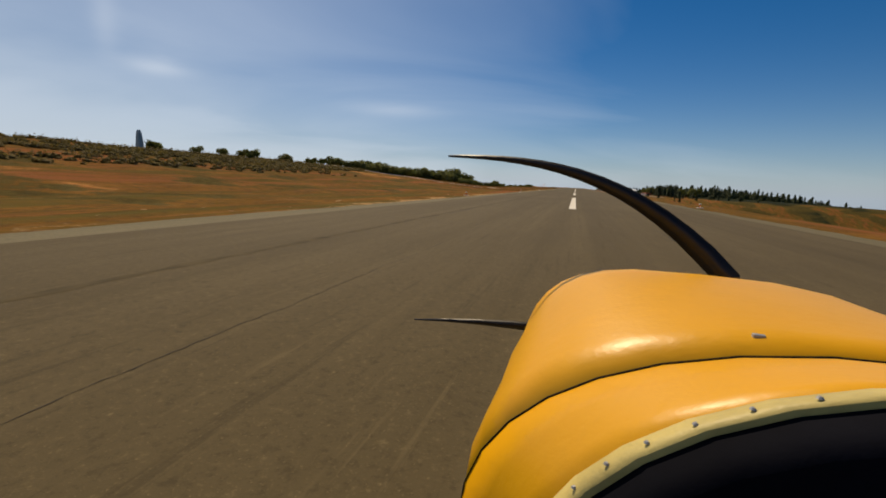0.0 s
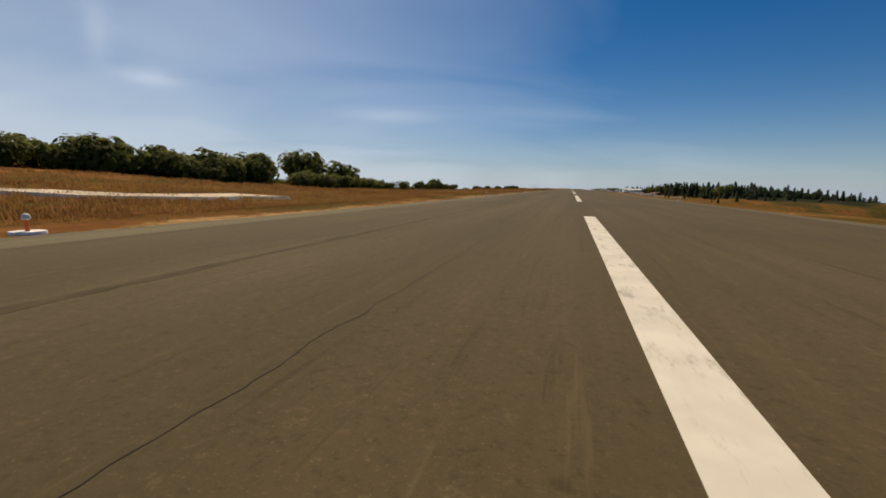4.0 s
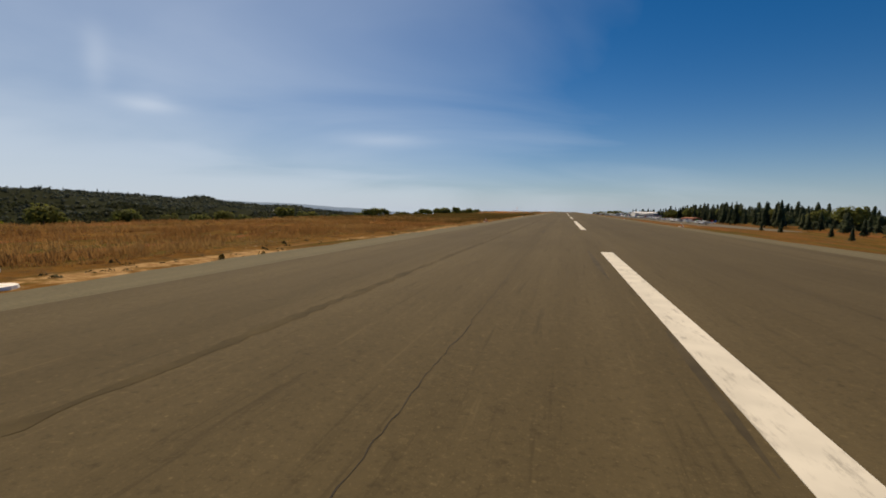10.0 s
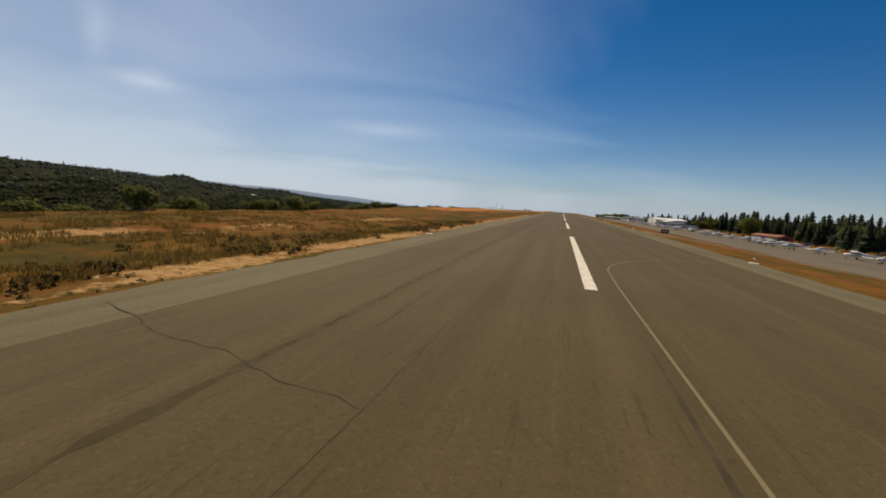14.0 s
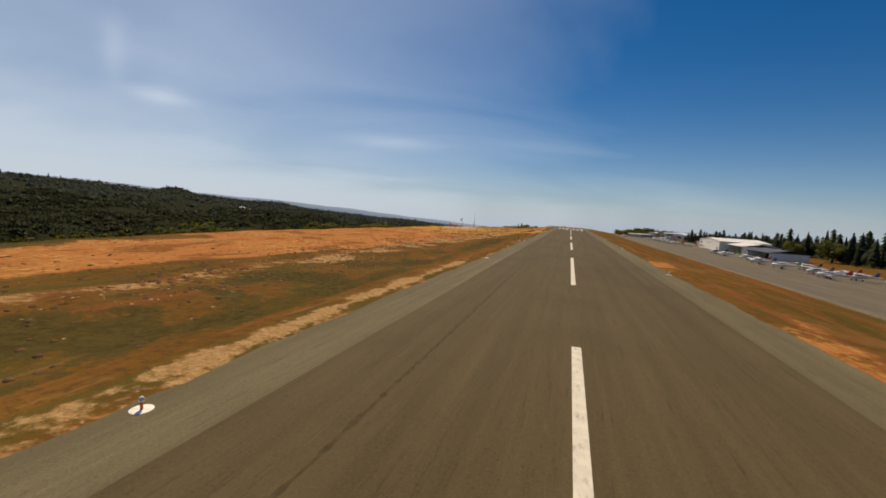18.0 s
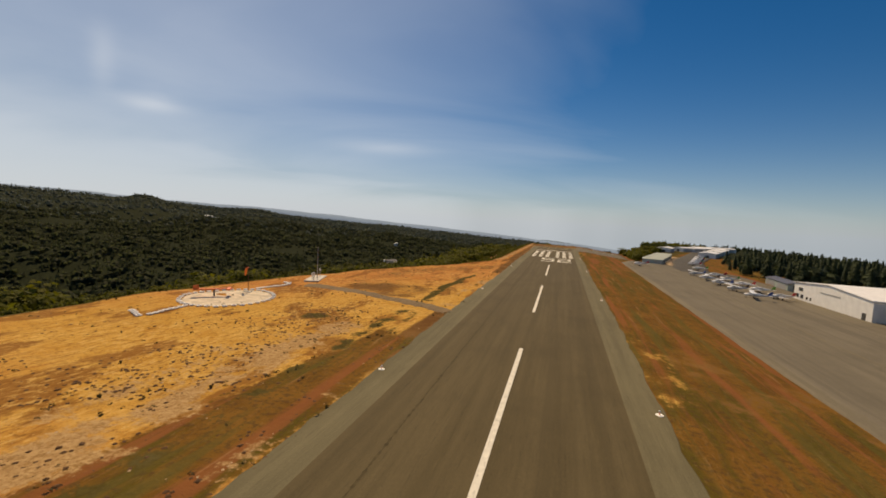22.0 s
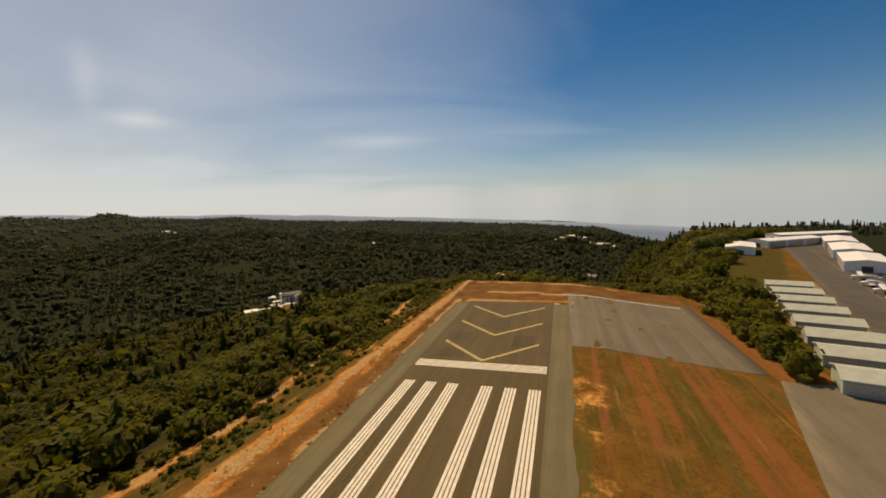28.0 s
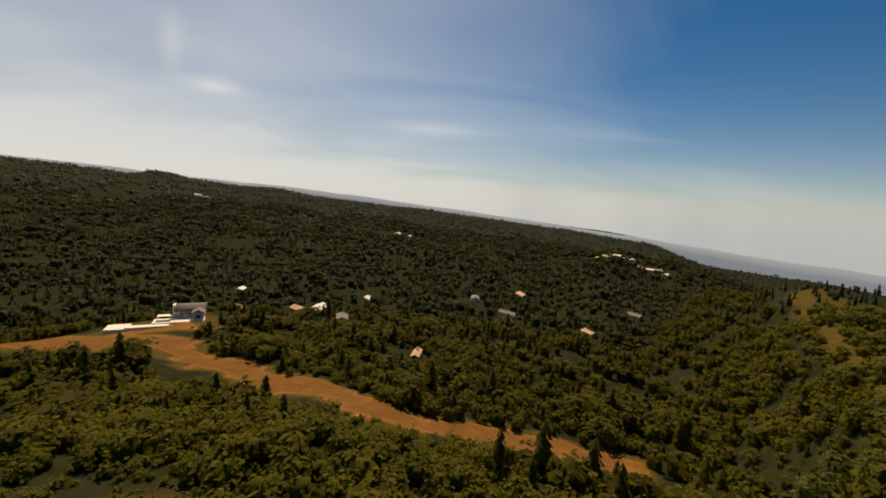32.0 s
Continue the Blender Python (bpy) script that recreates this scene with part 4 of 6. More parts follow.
# ---- trees and scrub ----
def leaf_clumps(rs, blobs, n, size):
    """Many small tilted leaf sprays over rounded masses. blobs: centre and radii."""
    share = np.array([b[3] * b[4] for b in blobs])
    pick = rs.choice(len(blobs), n, p=share / share.sum())
    b = np.array(blobs)[pick]
    u = rs.normal(size=(n, 3))
    u /= np.linalg.norm(u, axis=1)[:, None]
    rad = 0.8 + 0.28 * rs.rand(n)
    c = b[:, :3] + u * rad[:, None] * np.stack([b[:, 3], b[:, 3], b[:, 4]], -1)
    nrm = u + rs.normal(size=(n, 3)) * 0.26 + np.array([0, 0, 0.55])
    nrm /= np.linalg.norm(nrm, axis=1)[:, None]
    t = np.cross(nrm, rs.normal(size=(n, 3)))
    t /= np.linalg.norm(t, axis=1)[:, None]
    s = np.cross(nrm, t)
    w = size * (0.6 + 0.8 * rs.rand(n))[:, None]
    h = w * (0.5 + 0.5 * rs.rand(n))[:, None]
    v = np.stack([c - t * w - s * h * 0.3, c + s * h - t * w * 0.25, c + t * w + s * h * 0.2, c - s * h + t * w * 0.3], 1) + nrm[:, None] * (rs.rand(n, 4, 1) - 0.5) * size * 0.5
    return v.reshape(-1, 3), np.arange(n * 4).reshape(-1, 4)


def oak_blobs(rs, h, w, count):
    out = [(0, 0, h * 0.62, w * 0.34, h * 0.3)]
    for i in range(count):
        a = i * 2.4 + rs.rand()
        q = w * (0.2 + 0.16 * rs.rand())
        out.append((math.cos(a) * w * 0.3, math.sin(a) * w * 0.3, h * (0.42 + 0.4 * rs.rand()), q, q * (0.7 + 0.3 * rs.rand())))
    return out


def trunk_bm(rs, h, limbs):
    bm = bmesh.new()
    r = 0.045 * h + 0.04
    p = Vector((0, 0, -0.3))
    for k in range(3):
        q = p + Vector((rs.uniform(-0.06, 0.06) * h, rs.uniform(-0.06, 0.06) * h, h * 0.2))
        rod(p, q, r * (1 - 0.25 * k), r * (0.75 - 0.25 * k), 7, bm)
        p = q
    for k in range(limbs):
        a = k * 2.3 + rs.rand()
        s = Vector((0, 0, h * (0.28 + 0.06 * k)))
        e = s + Vector((math.cos(a) * h * 0.3, math.sin(a) * h * 0.3, h * 0.24))
        rod(s, e, r * 0.5, r * 0.15, 5, bm)
    return bm


def broadleaf(name, seed, h, w, n, size, material, label, category="tree"):
    rs = np.random.RandomState(seed)
    ob = thing(name, pose(0, 0, -60), label, category)
    part("trunk", trunk_bm(rs, h, 5), M_BARK, ob)
    v, q = leaf_clumps(rs, oak_blobs(rs, h, w, 8), n, size)
    crown = new("crown", raw_mesh("crown", v, quads=q, material=material))
    crown.parent = ob
    return ob


def conifer_arrays(rs, h, w, layers, points):
    """Whorls of drooping boughs, each a narrow bent blade."""
    v, q = [], []
    for k in range(layers):
        f = k / layers
        z = h * (0.12 + 0.86 * f)
        r = w * (1 - f) ** 0.85 * (0.75 + 0.4 * rs.rand()) + 0.12
        for j in range(points):
            a = 6.283 * (j + 0.6 * rs.rand()) / points + k * 0.7
            rr = r * (0.65 + 0.5 * rs.rand())
            d, s = np.array([math.cos(a), math.sin(a), 0]), np.array([-math.sin(a), math.cos(a), 0])
            wd = rr * 0.42
            b = len(v)
            up = h / layers * 0.9
            v += [np.array([0, 0, z + up]), d * rr * 0.6 - s * wd + np.array([0, 0, z - 0.02 * h]), d * rr + np.array([0, 0, z - rr * 0.35]), d * rr * 0.6 + s * wd + np.array([0, 0, z - 0.02 * h])]
            q.append((b, b + 1, b + 2, b + 3))
    return np.array(v), np.array(q)


def conifer(name, seed, h, w, label):
    rs = np.random.RandomState(seed)
    ob = thing(name, pose(0, 0, -60), label, "tree")
    part("trunk", rod((0, 0, -0.4), (0, 0, h * 0.93), 0.02 * h, 0.02, 7), M_BARK, ob)
    v, q = conifer_arrays(rs, h, w, 22, 11)
    crown = new("crown", raw_mesh("crown", v, quads=q, material=M_PINE))
    crown.parent = ob
    return ob


def planted(source, x, y, scale, turn, sink=0.05):
    """Another of the same kind, standing on the ground."""
    ob = copy_thing(source, pose(x, y, ground_at(x, y) - sink, 0, 0, turn) @ Matrix.Scale(scale, 4))
    ob.matrix_basis = pose(x, y, ground_at(x, y) - sink, 0, 0, turn) @ Matrix.Scale(scale, 4)
    return ob


def discard(ob):
    for o in list(ob.children_recursive) + [ob]:
        bpy.data.objects.remove(o)


rs = np.random.RandomState(21)
oaks = [broadleaf("oak_tree", 30 + i, 6.0, 6.5, 1100, 0.36, M_HEDGE, "dark green round-crowned oak on the dry bank") for i in range(3)]
shrubs = [broadleaf("leafy_shrub", 40 + i, 3.2, 4.4, 800, 0.25, M_HEDGE, "dense green shrub at the edge of the field", "shrub") for i in range(3)]
pines = [conifer("pine_tree", 50 + i, 17.0, 3.6, "tall dark green pine behind the parking apron") for i in range(4)]
for group, kinds in (("oaks on the bank", oaks), ("shrubs along the rim", shrubs), ("pines behind the apron", pines)):
    for o in kinds:
        o["group"] = group

# low trees far up the bank, then a dense row of oaks beside the dirt road, running down to the rim
for i in range(20):
    if i in (0, 1, 2, 3, 6, 7, 12, 13):
        continue
    y = -975 + i * 3.2 + rs.uniform(-2, 2)
    s = rs.uniform(0.3, 0.42)
    planted(oaks[i % 3], -74 + 0.06 * (y + 985) + rs.uniform(-6, 4), y, s, rs.uniform(0, 360), 0.9 * s)
for i in range(46):
    u = i / 45
    x, y = -67 + 19 * u + rs.uniform(-4, 2), -914 + 62 * u + rs.uniform(-1.5, 1.5)
    s = rs.uniform(0.8, 1.05) * (1.0 + 0.12 * math.sin(i * 1.3)) * (0.58 + 0.38 * u)
    planted(oaks[i % 3], x, y, s, rs.uniform(0, 360), 1.7 * s)
for x, y, s in ((-54, -836, 1.2), (-57, -830, 1.25), (-50, -827, 1.0), (-60, -842, 1.1), (-66, -838, 0.9), (-46, -774, 0.66), (-47, -767, 0.4), (-86, -734, 0.95), (-92, -728, 0.7), (-80, -722, 0.6), (-61, -690, 0.5), (-64, -684, 0.55), (-70, -676, 0.45), (-75, -668, 0.5)):
    planted(oaks[int(rs.randint(3))], x, y, s, rs.uniform(0, 360))
for i in range(22):
    y = -846 + i * 1.5 + rs.uniform(-1, 1)
    planted(shrubs[i % 3], -44 - 0.05 * (y + 838) - rs.uniform(0, 6), y, rs.uniform(0.75, 1.05), rs.uniform(0, 360), 0.5)
for i in range(46):
    y = -838 + i * 2.0 + rs.uniform(-2, 2)
    planted(shrubs[i % 3], float(plateau_left(y)) + 1.5 - rs.uniform(0, 7), y, rs.uniform(0.7, 1.05) * (1 - 0.4 * i / 46), rs.uniform(0, 360))
for i in range(112):
    y = -735 + i * 2.8 + rs.uniform(-3, 3)
    s = rs.uniform(0.4, 0.75) + 0.22 * math.exp(-((y + 530) / 40) ** 2)
    planted(shrubs[i % 3], float(plateau_left(y)) - rs.uniform(0, 9), y, s, rs.uniform(0, 360))

# pines: behind the aircraft parking, behind the hangars and beside the far taxiway
spots = []
for i in range(58):
    u = i / 57
    spots.append((103 + 26 * u + rs.uniform(-4, 16), -470 + 300 * u + rs.uniform(-5, 5), rs.uniform(0.5, 1.0)))
for i in range(26):
    spots.append((132 + rs.uniform(0, 26), -165 + i * 6.5, rs.uniform(0.7, 1.1) * (0.8 if i > 9 else 1.0)))
for i in range(44):
    u = i / 43
    spots.append((118 + 66 * u + rs.uniform(0, 34), 0 + 190 * u + rs.uniform(-8, 8), rs.uniform(0.25, 0.5)))
# a few small pines below the eastern verge
for i in range(14):
    spots.append((70 + rs.uniform(0, 30), -690 + i * 12 + rs.uniform(-6, 6), rs.uniform(0.25, 0.5) * (0.6 if i % 3 else 1.0)))
for x, y, s in ((98, -560, 0.5), (103, -552, 0.4), (110, -574, 0.45), (88, -610, 0.4), (107, -520, 0.6), (102, -505, 0.55), (110, -498, 0.6)):
    spots.append((x, y, s))
for i, (x, y, s) in enumerate(spots):
    planted(pines[i % 4], x, y, s, rs.uniform(0, 360))
for i in range(9):
    planted(oaks[i % 3], 122 + rs.uniform(-4, 16), -480 + i * 44, rs.uniform(1.3, 2.0), rs.uniform(0, 360))
for i in range(16):
    planted(oaks[i % 3], 60 + i * 4.5 + rs.uniform(-3, 3), 150 + i * 7 + rs.uniform(-6, 6), rs.uniform(0.9, 1.6), rs.uniform(0, 360))
for o in oaks + shrubs + pines:
    discard(o)


def scatter(name, spots, templates, material, label, category, smooth=True):
    """One mesh of many plants that nobody could count. spots: x, y, size, kind."""
    vs, qs, base = [], [], 0
    z = land(spots[:, 0], spots[:, 1])
    turn = np.random.RandomState(5).rand(len(spots)) * 6.283
    for k, (tv, tq) in enumerate(templates):
        sel = np.nonzero(spots[:, 3].astype(int) == k)[0]
        if not len(sel):
            continue
        c, s = np.cos(turn[sel])[:, None], np.sin(turn[sel])[:, None]
        x, y = tv[None, :, 0], tv[None, :, 1]
        size = spots[sel, 2][:, None]
        v = np.stack([(x * c - y * s) * size + spots[sel, 0][:, None], (x * s + y * c) * size + spots[sel, 1][:, None], tv[None, :, 2] * size + z[sel][:, None] - 0.1], -1)
        q = tq[None] + (base + np.arange(len(sel)) * len(tv))[:, None, None]
        base += len(sel) * len(tv)
        vs.append(v.reshape(-1, 3))
        qs.append(q.reshape(-1, tq.shape[1]))
    me = raw_mesh(name, np.concatenate(vs), quads=np.concatenate(qs), material=material)
    if smooth:
        me.polygons.foreach_set("use_smooth", np.ones(len(me.polygons), dtype=bool))
    return tagged(new(name, me), label, category, kind="stuff")


def core_arrays(r, h, w, sides, rings):
    """The closed inner mass of a crown: an uneven dome."""
    prof = {1: ((0.92, 0.12), (0.8, 0.62)), 2: ((0.8, 0.1), (1.0, 0.4), (0.62, 0.78))}[rings]
    v, q = [], []
    for k, (pr, pz) in enumerate(prof):
        for j in range(sides):
            a = 6.283 * j / sides + 0.3 * k
            f = 0.8 + 0.36 * r.rand()
            v.append((math.cos(a) * w * 0.38 * pr * f, math.sin(a) * w * 0.38 * pr * f, h * 0.92 * pz * (0.9 + 0.2 * r.rand())))
    for k in range(len(prof) - 1):
        for j in range(sides):
            i, n = k * sides, (j + 1) % sides
            q.append((i + j, i + n, i + sides + n, i + sides + j))
    top = len(v)
    v.append((0.05 * w * (r.rand() - 0.5), 0.05 * w * (r.rand() - 0.5), h * 0.84))
    i = top - sides
    for j in range(0, sides, 2):
        q.append((i + j, i + j + 1, i + (j + 2) % sides, top))
    return np.array(v), np.array(q)


def crown_template(seed, h, w, n, size, count=4, sides=8, rings=2):
    r = np.random.RandomState(seed)
    v, q = leaf_clumps(r, oak_blobs(r, h, w, count), n, size)
    if not sides:
        return v, q
    cv, cq = core_arrays(r, h, w, sides, rings)
    return np.concatenate([v, cv]), np.concatenate([q, cq + len(v)])


def pine_template(seed, h, w, layers, points):
    return conifer_arrays(np.random.RandomState(seed), h, w, layers, points)


def valley_spots(seed, n, x0, x1, y0, y1, near, far, sizes, kinds):
    """Random places in the valley, between two distances from the rim of the field."""
    r = np.random.RandomState(seed)
    x, y = r.uniform(x0, x1, n), r.uniform(y0, y1, n)
    d_left = np.maximum(plateau_left(np.minimum(y, 76)) - x, 0)
    d = np.hypot(d_left, np.maximum(y - end_rim(x), 0))
    bare = ground_zone(x, y)[:, 0]
    if near >= 16:
        # tall growth keeps back from the meadow's lower edge
        bare = np.maximum(np.maximum(bare, ground_zone(x - 5, y + 7)[:, 0]), ground_zone(x - 9, y + 14)[:, 0] * (y > 100))
    clear = (bare < 0.35) | ((d < 17) & (bare < 0.62) & (r.rand(n) < 0.5) & (y < 140))
    gap = (rough_field(x, y, 130, 3, 17) > -0.75) | (near < 30)
    open_yard = np.ones(n, bool)
    for hx, hy, hr in YARDS:
        open_yard &= np.hypot(x - hx, y - hy + 0.35 * hr) > hr * 1.35
    flat = (near <= 16) & (near > 1.5) & (y > 92) & (x > 24) & (x < np.interp(y, [60, 190, 260, 420], [50, 104, 130, 300]))
    flat |= (near <= 16) & (near > 1.5) & (y > 12) & (y < 100) & (x > 49.5) & (x < np.interp(y, [8, 92], [51, 74]))
    sparse = (d < 14) & (y > -120) & (near > 1.5) & (r.rand(n) > 0.3) & ~flat
    ok = ((d > near) | flat) & (d <= far) & ~sparse & clear & gap & open_yard & (y > -830)
    m = int(ok.sum())
    size = r.uniform(*sizes, m) * np.where(flat[ok], 1.0, np.interp(d[ok], [0, 10, 20], [0.34, 0.5, 1.0])) * (0.8 + 0.35 * rough_field(x[ok], y[ok], 70, 2, 9))
    return np.stack([x[ok], y[ok], size, r.choice(len(kinds), m, p=kinds)], -1)


YARDS = ((-214, 224, 31), (-196, 206, 14), (-347, 386, 15), (-300, 442, 22), (-165, 392, 18), (-141, 290, 10), (-59, 236, 8), (-98, 700, 18), (-91, 577, 18), (-146, 606, 16), (-273, 535, 14), (-405, 440, 13), (10, 520, 14), (60, 640, 16), (-650, 1292, 40), (-746, 744, 34), (-1558, 1275, 60))
BUSH = [crown_template(61 + i, 1.0, 1.45, 26, 0.16, 4, 6, 1) for i in range(4)]
scatter("rim_scrub", valley_spots(1, 32000, -170, 120, -830, 230, 2.0, 80, (1.7, 3.6), (0.25, 0.25, 0.25, 0.25)), BUSH, M_SHRUB, "dense green scrub falling away from the field", "scrub")
scatter("rim_bushes", valley_spots(12, 26000, -90, 60, -420, 100, 1.0, 18, (1.2, 3.4), (0.5, 0.5)), [crown_template(121 + i, 1.0, 1.5, 16, 0.19, 3, 6, 1) for i in range(2)], M_SHRUB, "low scattered bushes on the dry rim", "scrub")
SLOPE = [crown_template(66, 1.0, 1.15, 78, 0.105, 6), crown_template(67, 1.0, 1.0, 78, 0.1, 6), crown_template(68, 0.85, 1.2, 76, 0.105, 5), pine_template(69, 1.5, 0.28, 8, 6)]
scatter("slope_wood", valley_spots(7, 15000, -330, 200, -330, 330, 16, 190, (3.6, 7.0), (0.36, 0.3, 0.33, 0.01)), SLOPE, M_SHRUB, "close oak and shrub growth on the slope below the field", "woods")
CROWN = [crown_template(71, 1.0, 1.0, 20, 0.16, 5, 6, 1), crown_template(72, 1.0, 0.85, 20, 0.16, 5, 6, 1), crown_template(73, 0.9, 1.05, 20, 0.17, 5, 6, 1), pine_template(74, 1.35, 0.24, 7, 6)]
scatter("valley_wood", valley_spots(2, 32000, -620, 330, -830, 680, 60, 450, (5.5, 10.0), (0.26, 0.24, 0.24, 0.26)), CROWN, M_LEAF, "mixed oak and pine wood filling the valley", "woods")
FARC = [crown_template(81, 1.0, 1.15, 5, 0.26, 3, 6, 1), crown_template(82, 1.0, 1.25, 5, 0.26, 3, 6, 1), pine_template(83, 1.5, 0.32, 4, 4)]
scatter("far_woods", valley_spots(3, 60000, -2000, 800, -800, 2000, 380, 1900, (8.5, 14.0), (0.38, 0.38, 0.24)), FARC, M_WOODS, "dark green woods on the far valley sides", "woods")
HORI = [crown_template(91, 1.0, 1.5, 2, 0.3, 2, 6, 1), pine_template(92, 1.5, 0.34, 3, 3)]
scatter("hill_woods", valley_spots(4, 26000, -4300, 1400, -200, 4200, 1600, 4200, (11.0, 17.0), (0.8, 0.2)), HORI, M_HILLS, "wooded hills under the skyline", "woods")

# trees east of the field: dense behind the hangars, thinning into the distance
def east_spots(seed, n, x0, x1, y0, y1, sizes, kinds):
    r = np.random.RandomState(seed)
    x, y = r.uniform(x0, x1, n), r.uniform(y0, y1, n)
    ok = x > np.interp(y, [-560, -470, -170, -90, -62, -20, 60, 100, 128, 190, 270, 330], [100, 112, 136, 128, 110, 96, 115, 126, 147, 178, 216, 100])
    ok &= (y > -330) | ((r.rand(n) < 0.3) & (x < 170)) | (x > 1200)
    m = int(ok.sum())
    return np.stack([x[ok], y[ok], r.uniform(*sizes, m) * np.interp(y[ok], [-420, -250, -90, 0, 120, 200], [0.5, 1.0, 0.95, 0.62, 0.5, 0.4]) * (0.75 + 0.5 * r.rand(m)), r.choice(len(kinds), m, p=kinds)], -1)


EAST = [pine_template(111, 1.6, 0.3, 9, 7), pine_template(112, 1.5, 0.34, 9, 7), crown_template(113, 1.0, 1.0, 18, 0.15, 5)]
scatter("east_wood", east_spots(31, 3600, 100, 420, -560, 470, (6.0, 11.5), (0.36, 0.34, 0.3)), EAST, M_PINE, "dense dark pine wood behind the hangars", "woods")
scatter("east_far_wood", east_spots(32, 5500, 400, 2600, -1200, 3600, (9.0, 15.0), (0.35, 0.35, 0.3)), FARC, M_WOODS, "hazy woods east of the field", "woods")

# the ridge behind the wooded hills, its haze and glow put into the material
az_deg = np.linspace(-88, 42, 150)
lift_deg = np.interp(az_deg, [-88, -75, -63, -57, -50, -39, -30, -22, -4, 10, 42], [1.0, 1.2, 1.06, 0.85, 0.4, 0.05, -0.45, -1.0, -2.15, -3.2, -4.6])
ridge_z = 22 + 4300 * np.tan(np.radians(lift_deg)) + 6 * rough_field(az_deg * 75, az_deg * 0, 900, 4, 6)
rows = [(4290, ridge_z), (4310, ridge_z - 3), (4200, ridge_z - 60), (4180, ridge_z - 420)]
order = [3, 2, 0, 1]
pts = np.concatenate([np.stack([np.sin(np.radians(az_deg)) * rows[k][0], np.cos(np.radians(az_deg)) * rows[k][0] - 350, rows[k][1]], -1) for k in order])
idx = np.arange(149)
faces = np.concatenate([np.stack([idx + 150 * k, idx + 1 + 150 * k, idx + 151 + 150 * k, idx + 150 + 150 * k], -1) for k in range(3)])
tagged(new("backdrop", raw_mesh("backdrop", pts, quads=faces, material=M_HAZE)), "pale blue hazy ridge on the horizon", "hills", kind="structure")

# low brush on the upper half of the bank
r = np.random.RandomState(16)
LOWB = [crown_template(95 + i, 0.75, 1.7, 14, 0.2, 3, 6, 1) for i in range(4)]
x = -(41 + 75 * r.rand(5200) ** 1.35)
y = r.uniform(-1012, -905, 5200)
x = np.where((x > -52) & (r.rand(5200) < (x + 52) / 11), x - 14, x)
y = np.where(-x < np.interp(y, [-970, -935, -905], [43, 51, 60]), y - 40, y)
scatter("bank_brush", np.stack([x, y, r.uniform(0.3, 0.8, 5200), r.randint(0, 4, 5200)], -1), LOWB, M_BRUSH, "low dull brush on the upper bank", "brush")

# dry weeds, clods and pale stones on the bare soil
r = np.random.RandomState(6)
TUFT = [crown_template(101, 0.7, 1.0, 12, 0.22, 2, 0), crown_template(102, 0.5, 1.1, 12, 0.2, 2, 0)]
n = 9000
x, y = -(14.8 + 61 * r.rand(n) ** 1.6), r.uniform(-900, 60, n)
ok = (x > plateau_left(y)) & (rough_field(x, y, 22, 3, 2) > 0.05)
scatter("dry_weeds", np.stack([x[ok], y[ok], r.uniform(0.2, 0.6, ok.sum()) * np.interp(y[ok], [-520, -480, -330, -280], [0.5, 0.34, 0.34, 0.9]), r.randint(0, 2, ok.sum())], -1), TUFT, M_WEED, "low dry weeds on the verge", "weeds")


def blade_template(seed, n, h, spread, width):
    """A tuft of thin leaning grass blades."""
    q = np.random.RandomState(seed)
    v = []
    for k in range(n):
        a, b = q.rand() * 6.283, q.rand() * 6.283
        foot = np.array([math.cos(a), math.sin(a), 0]) * spread * q.rand() ** 0.5
        side_way = np.array([math.cos(b), math.sin(b), 0]) * width
        tip = foot + np.array([q.normal() * 0.28 * h, q.normal() * 0.28 * h, h * (0.65 + 0.5 * q.rand())])
        v += [foot - side_way, foot + side_way, tip + side_way * 0.45, tip - side_way * 0.45]
    return np.array(v), np.arange(n * 4).reshape(-1, 4)


BLADES = [blade_template(131 + i, 16, 1.0, 0.85, 0.06) for i in range(3)]
n = 30000
x, y = -(16.4 + 34 * r.rand(n) ** 1.7), r.uniform(-905, -640, n)
ok = (x > plateau_left(y) - 4) & (rough_field(x, y, 9, 3, 19) > -0.55)
scatter("dry_grass", np.stack([x[ok], y[ok], r.uniform(0.2, 0.42, ok.sum()) * np.interp(-x[ok], [16.4, 19], [0.5, 1.0]), r.randint(0, 3, ok.sum())], -1), BLADES, M_STRAW, "tall reddish dry grass beside the runway", "grass", False)
n = 14000
x, y = -(16.6 + 32 * r.rand(n) ** 1.4), r.uniform(-668, -500, n)
ok = (x > plateau_left(y)) & (rough_field(x, y, 13, 3, 23) > -0.2) & (x > np.interp(y, [-480, -420, -330], [-60, -39, -30]))
scatter("verge_weeds", np.stack([x[ok], y[ok], r.uniform(0.2, 0.46, ok.sum()) * np.interp(y[ok], [-560, -500], [1.0, 0.55]), r.randint(0, 3, ok.sum())], -1), BLADES, M_OLIVE, "low olive weeds covering the verge", "weeds")
n = 900
x, y = -r.normal(17.6, 1.5, n), r.uniform(-640, -500, n)
ok = (x < -15.2) & (rough_field(x, y, 14, 3, 27) > -0.15)
scatter("green_weeds", np.stack([x[ok], y[ok], r.uniform(0.4, 0.85, ok.sum()), r.randint(0, 2, ok.sum())], -1), [crown_template(103, 0.7, 1.0, 30, 0.13, 3, 0), crown_template(104, 0.55, 1.1, 30, 0.12, 3, 0)], M_OLIVE, "round olive weeds at the edge of the gravel", "weeds")
n = 1500
x, y = -r.normal(15.2, 0.9, n), r.uniform(-850, -470, n)
ok = (x < -13.4) & (rough_field(x, y, 11, 3, 29) > -0.1)
